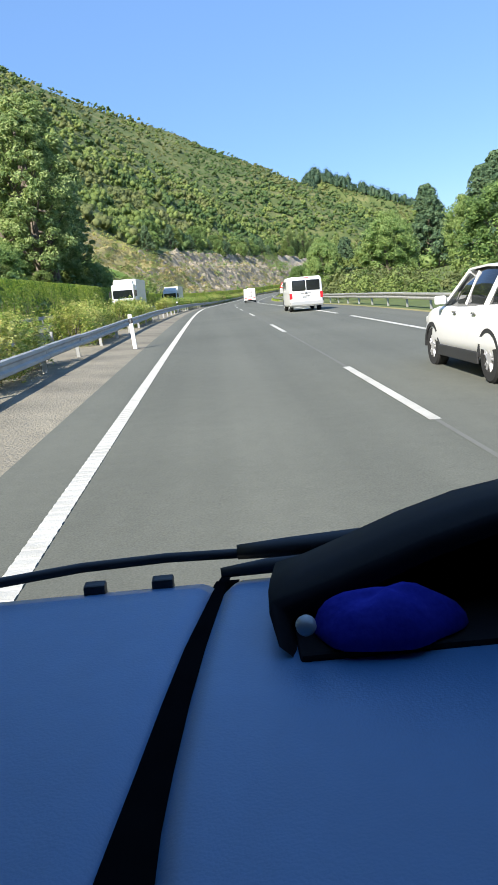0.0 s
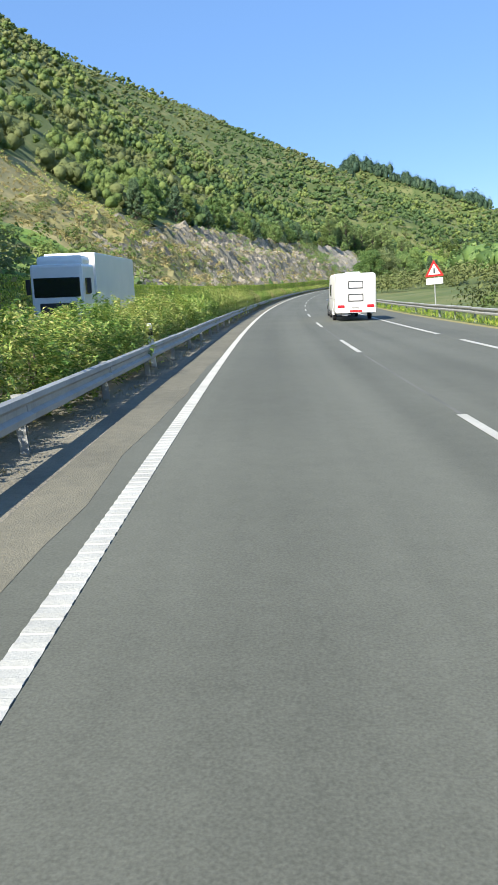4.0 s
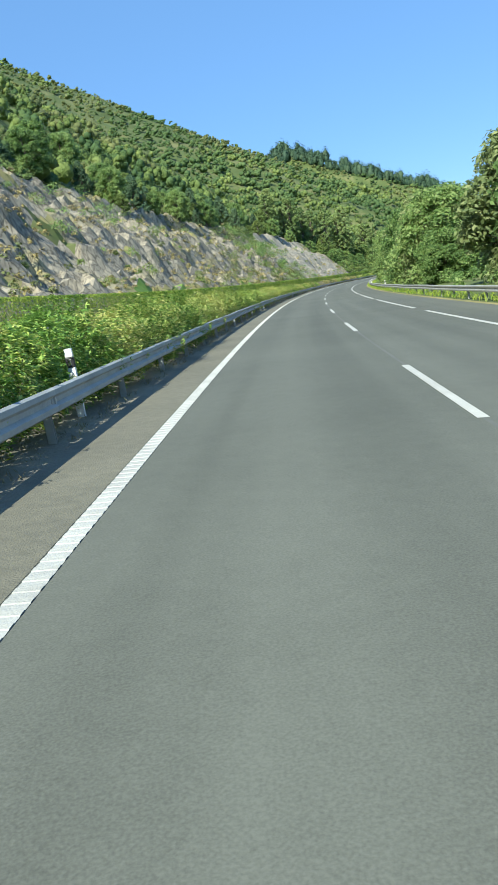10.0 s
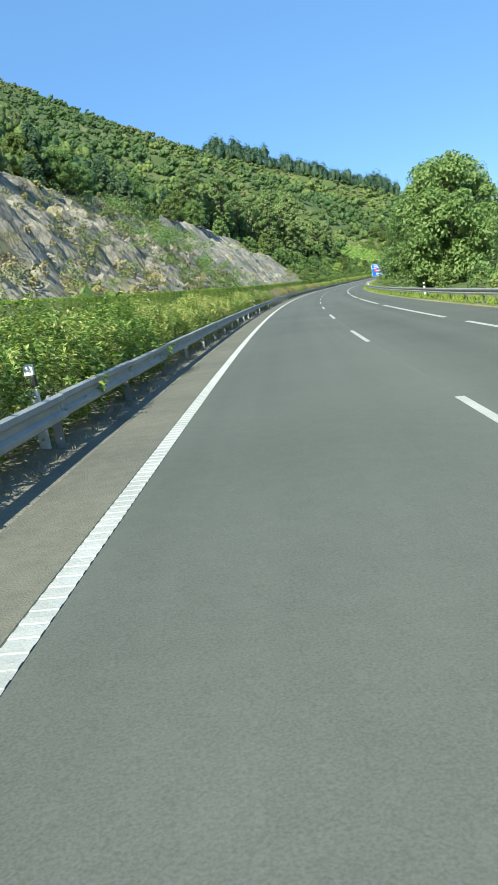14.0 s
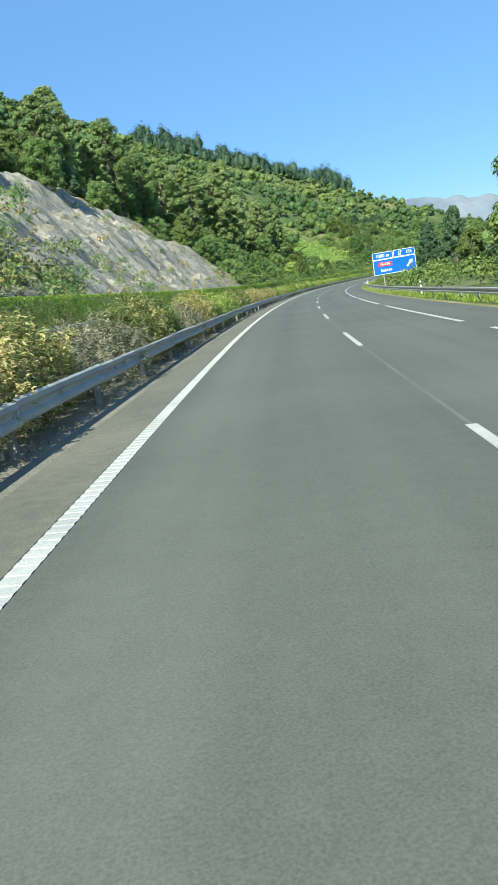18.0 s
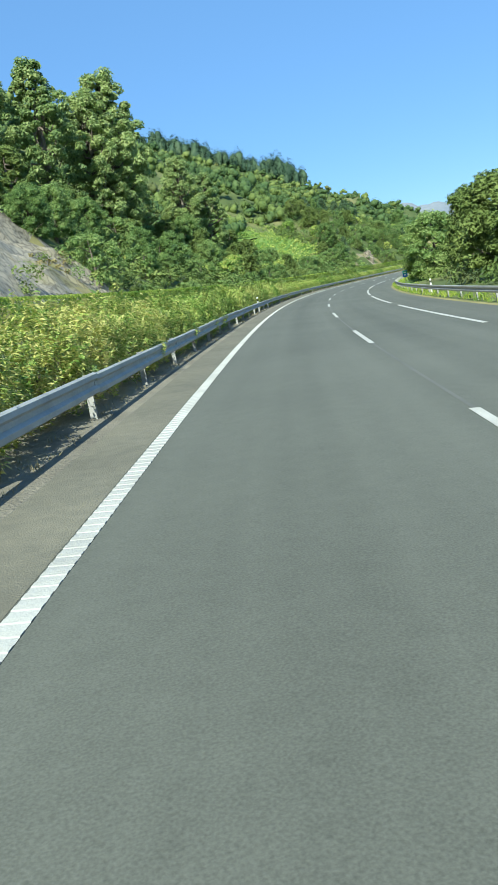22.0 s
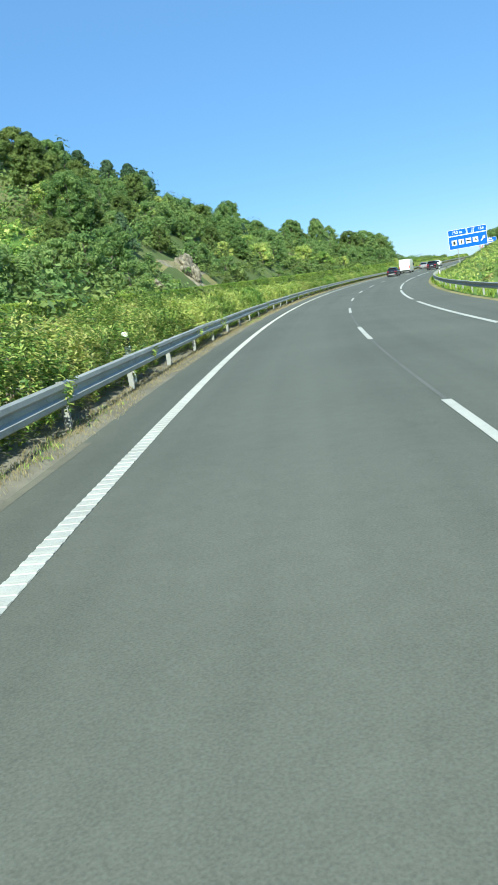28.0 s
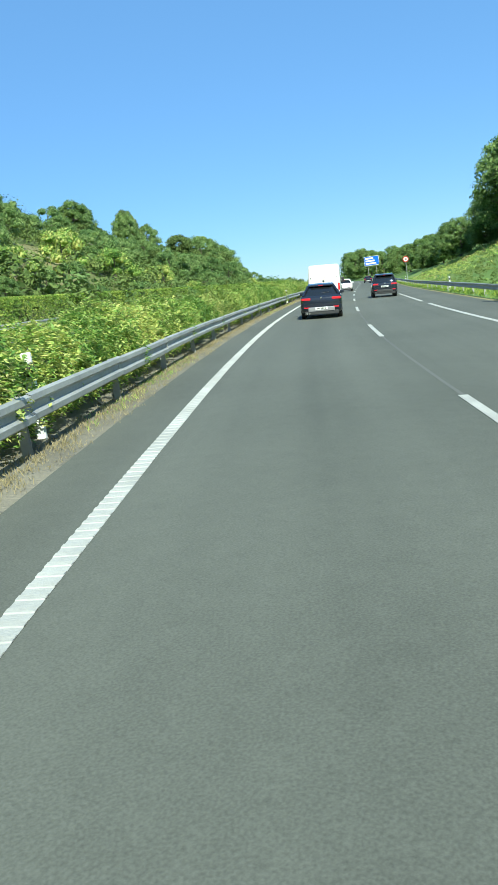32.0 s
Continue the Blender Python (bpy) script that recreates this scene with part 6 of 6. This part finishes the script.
def minibus(m):
    t = boxy("minibus", m, "white passenger van with dark rear window", P_WHITE, 4.9, 1.9, 1.95, 0.28, "van", nose=1.25, r=0.2)
    for sx in (-1, 1):
        slab(t, "rear_window", (min(sx * 0.015, sx * 0.8), -0.018, 1.16), (max(sx * 0.015, sx * 0.8), 0.04, 1.76), M_GLASS, 0.05, "dark tinted window")
        slab(t, "tail_lamp", (min(sx * 0.8, sx * 0.955), -0.015, 0.72), (max(sx * 0.8, sx * 0.955), 0.14, 1.06), M_LAMP, 0.02, "red tail lamp")
        for y0, y1 in ((2.2, 2.95), (3.05, 3.75)):
            slab(t, "side_window", (min(sx * 0.88, sx * 0.945), y0, 1.18), (max(sx * 0.88, sx * 0.945), y1, 1.74), M_GLASS, 0.04, "dark tinted window")
        slab(t, "side_trim", (min(sx * 0.93, sx * 0.962), 0.4, 1.05), (max(sx * 0.93, sx * 0.962), 4.0, 1.08), M_GREY, 0.01)
        slab(t, "door_mirror", (sx * 1.06 - 0.1, 3.72, 1.1), (sx * 1.06 + 0.1, 3.84, 1.36), M_GREY, 0.03)
        for wy in (0.95, 3.95):
            arch(t, sx * 0.935, wy, 0.33, M_TRIM)
            wheel(t, sx * 0.82, wy, 0.325)
    slab(t, "bumper", (-0.94, -0.09, 0.34), (0.94, 0.16, 0.6), M_GREY, 0.05)
    slab(t, "grab_strip", (-0.35, -0.03, 1.02), (0.3, 0.02, 1.06), M_GREY, 0.01)
    slab(t, "emblem", (-0.06, -0.03, 0.98), (0.06, 0.0, 1.1), M_CHROME, 0.02)
    slab(t, "brake_lamp", (-0.2, 0.03, 1.86), (0.2, 0.1, 1.9), M_LAMP, 0.01)
    plate(t, 0.86, -0.03)


minibus(stand(43.2, 6.75))


def caravan(m):
    t = boxy("caravan", m, "white touring caravan with two rear windows", P_CREAM, 5.1, 2.3, 2.62, 0.45, "caravan", r=0.14)
    for z in (1.08, 1.78):
        f = slab(t, "rear_window", (-0.42, -0.03, z), (0.42, 0.03, z + 0.42), M_TRIM, 0.04, "dark rubber window frame")
        slab(f, "pane", (-0.37, -0.042, z + 0.05), (0.37, -0.026, z + 0.37), painted("milky_acrylic_%d" % int(z * 10), (0.55, 0.55, 0.55), 0.2), 0.03)
    for sx in (-1, 1):
        slab(t, "tail_lamp", (sx * 0.82 - 0.2, -0.03, 0.74), (sx * 0.82 + 0.2, 0.04, 0.9), M_LAMP, 0.05, "red tail lamp")
        f = slab(t, "side_window", (min(sx * 1.1, sx * 1.165), 2.9, 1.35), (max(sx * 1.1, sx * 1.165), 3.75, 2.05), M_TRIM, 0.04)
        slab(f, "pane", (min(sx * 1.16, sx * 1.172), 2.97, 1.42), (max(sx * 1.16, sx * 1.172), 3.68, 1.98), M_GLASS, 0.03)
        slab(t, "side_hatch", (min(sx * 1.13, sx * 1.162), 1.2, 0.75), (max(sx * 1.13, sx * 1.162), 1.45, 1.15), P_WHITE, 0.02)
        slab(t, "side_rail", (min(sx * 1.12, sx * 1.16), 0.1, 1.22), (max(sx * 1.12, sx * 1.16), 5.0, 1.25), M_GREY, 0.008)
        slab(t, "corner_strip", (sx * 1.09 - 0.02, -0.01, 0.5), (sx * 1.09 + 0.02, 0.06, 2.5), M_GREY, 0.01)
        arch(t, sx * 1.145, 2.35, 0.34, P_WHITE)
        wheel(t, sx * 1.02, 2.35, 0.32)
    slab(t, "rear_skirt", (-1.1, -0.04, 0.46), (1.1, 0.05, 0.66), P_WHITE, 0.03)
    slab(t, "marker_panel", (-0.35, -0.055, 0.5), (0.35, -0.04, 0.62), M_RED, 0.005, "red reflective panel")
    slab(t, "roof_box", (-0.4, 1.6, 2.6), (0.4, 2.3, 2.72), P_WHITE, 0.05)
    slab(t, "step_bracket", (-0.75, 0.1, 0.3), (-0.45, 0.25, 0.46), M_GREY, 0.01)
    bm = bmesh.new()
    rod(bm, (-0.4, 5.0, 0.5), (0, 6.1, 0.48), 0.04)
    rod(bm, (0.4, 5.0, 0.5), (0, 6.1, 0.48), 0.04)
    part("drawbar", bm, M_GREY, t)
    plate(t, 0.74, -0.045)


caravan(stand(146.9, 5.85))


def lorry(s, o, label):
    t = thing("lorry", stand(s, o, 0.0, 180), label, "lorry", group="lorries")
    slab(t, "trailer", (-1.25, -12.5, 1.05), (1.25, -2.6, 3.95), P_WHITE, 0.05, "white box trailer")
    slab(t, "cab", (-1.22, -2.3, 0.75), (1.22, -0.05, 3.35), P_WHITE, 0.14)
    slab(t, "wind_deflector", (-1.1, -2.2, 3.3), (1.1, -0.7, 3.75), P_WHITE, 0.2)
    slab(t, "windscreen", (-1.08, -0.12, 1.85), (1.08, -0.03, 2.75), M_GLASS, 0.04, "dark windscreen")
    slab(t, "grille", (-0.85, -0.1, 0.95), (0.85, -0.02, 1.6), M_TRIM, 0.03)
    slab(t, "bumper", (-1.22, -0.3, 0.35), (1.22, 0.03, 0.85), P_WHITE, 0.05)
    slab(t, "chassis", (-0.45, -12.3, 0.75), (0.45, -1.0, 1.05), M_TRIM, 0.02)
    for sx in (-1, 1):
        slab(t, "head_lamp", (sx * 0.9 - 0.2, -0.02, 0.55), (sx * 0.9 + 0.2, 0.045, 0.75), M_LAMPW, 0.02)
        slab(t, "door_mirror", (sx * 1.42 - 0.1, -0.45, 2.0), (sx * 1.42 + 0.1, -0.3, 2.7), M_BLACK, 0.03)
        slab(t, "side_window", (sx * 1.215 - 0.015, -1.3, 1.95), (sx * 1.215 + 0.015, -0.45, 2.7), M_GLASS, 0.01)
        for y in (-1.2, -5.0, -9.2, -10.5, -11.7):
            wheel(t, sx * 1.05, y, 0.5, 0.3)


lorry(84, -8.6, "white articulated lorry on the opposite carriageway")
lorry(139, -8.5, "white articulated lorry further along the opposite carriageway")


# ---- the car that the view starts from: dashboard, binnacle, wiper, and a plain shell round them ----
EYE = 1.622
# dark plastic; the blue sheen of the reflected sky is mixed into its colour
M_DASH = material("dashboard_skin_sky_tint", [(0.058, 0.165, 0.33), (0.07, 0.195, 0.385), (0.083, 0.225, 0.43)], 3.0, 0.38, bump=0.08, bump_scale=400, fine=0.2, spec=1.0)
# near-black, matt: the shade down in the dashboard groove, put into colour
M_SHADE = material("groove_shade_black", [(0.004, 0.004, 0.005), (0.006, 0.006, 0.007), (0.008, 0.008, 0.009)], 20, 1.0, spec=0.0)
M_HOOD = material("black_hood_skin", [(0.006, 0.006, 0.008), (0.009, 0.009, 0.011), (0.013, 0.013, 0.015)], 20, 0.8, spec=0.2)
M_CLOTH = material("blue_cloth", [(0.01, 0.012, 0.16), (0.02, 0.025, 0.3), (0.035, 0.045, 0.42)], 14, 0.9, bump=0.12, bump_scale=30, spec=0.1)
own = thing("driving_car", stand(-0.36, 1.336), "dark car, its dark dashboard coloured with the blue of reflected sky, seen from inside", "car")
GY = [0.12, 0.25, 0.35, 0.4, 0.455, 0.55, 0.648, 0.767, 0.82]
GL = [-0.11, -0.103, -0.096, -0.089, -0.081, -0.068, -0.053, -0.029, -0.017]
GR = [-0.064, -0.063, -0.063, -0.062, -0.058, -0.049, -0.037, -0.019, -0.01]


def dash_panel(x_of, xs, name, flip):
    """A moulded top between the groove and the car's side, turned down at the groove."""
    bm = bmesh.new()
    ys = np.linspace(0.1, 0.79, 24)
    rows = []
    for y in ys:
        e = x_of(y)
        row = []
        for k2 in xs:
            x = e + (k2 if not flip else -k2)
            drop = 0.012 * max(0.0, 1 - k2 / 0.02) ** 2
            yy = y + 0.02 * max(0, x) * (y > 0.75)
            row.append(bm.verts.new((x, yy, EYE - 0.30 - drop - 0.012 * (1 - min(1, (0.8 - y) / 0.05)) ** 2 * (y > 0.75) - 0.1 * max(0, 0.3 - y))))
        rows.append(row)
    for a, b in zip(rows, rows[1:]):
        for i in range(len(xs) - 1):
            bm.faces.new((a[i], a[i + 1], b[i + 1], b[i]))
    edge = bmesh.ops.extrude_edge_only(bm, edges=[e for e in bm.edges if e.is_boundary])
    for v in [g for g in edge["geom"] if isinstance(g, bmesh.types.BMVert)]:
        v.co.z -= 0.11
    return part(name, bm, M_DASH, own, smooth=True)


span = [0.0, 0.004, 0.01, 0.018, 0.03, 0.08, 0.2, 0.33]
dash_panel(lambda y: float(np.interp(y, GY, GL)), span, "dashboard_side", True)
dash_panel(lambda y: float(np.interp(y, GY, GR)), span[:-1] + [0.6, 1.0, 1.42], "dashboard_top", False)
# shallow black sheet in place of the deep groove's shade
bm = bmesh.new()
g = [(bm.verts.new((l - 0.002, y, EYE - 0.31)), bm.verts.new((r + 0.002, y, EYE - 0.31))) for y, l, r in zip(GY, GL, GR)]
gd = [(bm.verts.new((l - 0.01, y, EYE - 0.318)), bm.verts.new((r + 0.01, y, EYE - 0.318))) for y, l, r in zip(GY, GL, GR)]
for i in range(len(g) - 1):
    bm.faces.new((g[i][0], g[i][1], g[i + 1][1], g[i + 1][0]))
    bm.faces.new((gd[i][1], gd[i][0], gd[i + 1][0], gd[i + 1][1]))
part("groove", bm, M_SHADE, own, "black sheet standing in for the shade inside the dashboard groove")

# binnacle: an arched hood, open to the driver
RIM = [(0.036, 0.585, -0.296), (0.031, 0.61, -0.278), (0.034, 0.62, -0.27), (0.066, 0.62, -0.262), (0.108, 0.62, -0.247), (0.168, 0.62, -0.225), (0.228, 0.62, -0.208), (0.31, 0.62, -0.196), (0.40, 0.62, -0.2), (0.48, 0.62, -0.218), (0.53, 0.61, -0.25), (0.54, 0.59, -0.296)]
bm = bmesh.new()
rings = []
for dy, k2, dz in ((0.0, 1.0, 0.0), (0.004, 1.03, 0.006), (0.06, 1.02, 0.004), (0.13, 0.98, -0.006), (0.19, 0.9, -0.03), (0.2, 0.85, -0.06)):
    rings.append([bm.verts.new((0.287 + (x - 0.287) * k2, y + dy * (1 if z > -0.28 else 0.5), EYE + max(-0.32, z + dz))) for x, y, z in RIM])
inner = [[bm.verts.new((0.287 + (x - 0.287) * k2, y + dy, EYE + max(-0.31, z - 0.012))) for x, y, z in RIM] for dy, k2 in ((0.002, 0.96), (0.15, 0.9))]
for a, b in list(zip(rings, rings[1:])) + [(inner[0], rings[0]), (inner[1], inner[0])]:
    for i in range(len(RIM) - 1):
        bm.faces.new((a[i], a[i + 1], b[i + 1], b[i]))
bm.faces.new(inner[1])
hood = part("binnacle_hood", bm, M_HOOD, own, "black instrument binnacle hood", smooth=True)
slab(own, "binnacle_floor", (0.045, 0.575, EYE - 0.312), (0.53, 0.74, EYE - 0.294), M_HOOD, 0.004)
bm = bmesh.new()
bmesh.ops.create_uvsphere(bm, u_segments=28, v_segments=14, radius=1.0)
for v in bm.verts:
    a = math.atan2(v.co.y, v.co.x)
    k2 = 1 + 0.07 * math.sin(3 * a + 0.6) + 0.05 * math.sin(7 * v.co.x)
    v.co = Vector((0.124 + v.co.x * 0.066 * k2, 0.6 + v.co.y * 0.035 * k2, EYE - 0.29 + max(-0.002, v.co.z * 0.038 * k2)))
tagged(new("folded_cloth", part("cloth", bm, M_CLOTH, None, smooth=True).data), "folded blue cloth lying in the instrument binnacle", "cloth").matrix_basis = stand(-0.36, 1.336)
bpy.data.objects.remove(bpy.data.objects["cloth"])
bm = bmesh.new()
bmesh.ops.create_uvsphere(bm, u_segments=14, v_segments=8, radius=0.009, matrix=Matrix.Translation((0.052, 0.585, EYE - 0.272)))
part("trip_knob", bm, M_GREY, own, smooth=True)

# wiper, lying on the screen's foot
wp = [(-0.42, 0.74, -0.29), (-0.271, 0.802, -0.29), (-0.181, 0.828, -0.29), (-0.083, 0.836, -0.29), (0.003, 0.829, -0.29), (0.08, 0.826, -0.29)]
v, f = tube([(x, y, EYE + z) for x, y, z in wp], [0.006] * 6, 8)
wiper = part("wiper_blade", mesh_of("wiper_blade", [tuple(p) for p in v], f, M_BLACK, True), None, own)
v, f = tube([(0.0, 0.828, EYE - 0.288), (0.06, 0.825, EYE - 0.286), (0.15, 0.827, EYE - 0.285), (0.4, 0.84, EYE - 0.285), (0.9, 0.82, EYE - 0.3)], [0.009, 0.012, 0.014, 0.014, 0.012], 8)
part("wiper_arm", mesh_of("wiper_arm", [tuple(p) for p in v], f, M_BLACK, True), None, wiper)
v, f = tube([(-0.02, 0.79, EYE - 0.297), (0.03, 0.794, EYE - 0.295), (0.2, 0.8, EYE - 0.295), (0.8, 0.79, EYE - 0.3)], [0.006, 0.009, 0.01, 0.01], 8)
part("linkage", mesh_of("linkage", [tuple(p) for p in v], f, M_BLACK, True), None, wiper)
for x in (-0.16, -0.085):
    slab(own, "washer_nozzle", (x - 0.012, 0.782, EYE - 0.312), (x + 0.012, 0.8, EYE - 0.296), M_BLACK, 0.003)
# shell
P_OWN = painted("dark_car_shell", (0.03, 0.035, 0.045), 0.4)
slab(own, "roof", (-0.5, -2.4, EYE + 0.42), (1.46, 0.28, EYE + 0.47), P_OWN, 0.01)
slab(own, "tailgate", (-0.48, -2.36, 0.5), (1.44, -2.3, EYE + 0.43), P_OWN, 0.004)
for x in (-0.47, 1.4):
    slab(own, "side_panel", (x, -2.32, 0.4), (x + 0.03, 0.72, EYE + 0.43), P_OWN, 0.004)
slab(own, "underbody", (-0.42, -2.3, 0.28), (1.38, 0.76, 0.7), P_OWN, 0.05)
slab(own, "bulkhead", (-0.42, 0.5, 0.7), (1.38, 0.76, EYE - 0.42), P_OWN, 0.03)
slab(own, "bonnet", (-0.38, 0.76, 0.45), (1.34, 1.3, EYE - 0.72), P_OWN, 0.12)
for x in (-0.34, 1.3):
    for y in (-1.8, 0.72):
        wheel(own, x, y, 0.32)
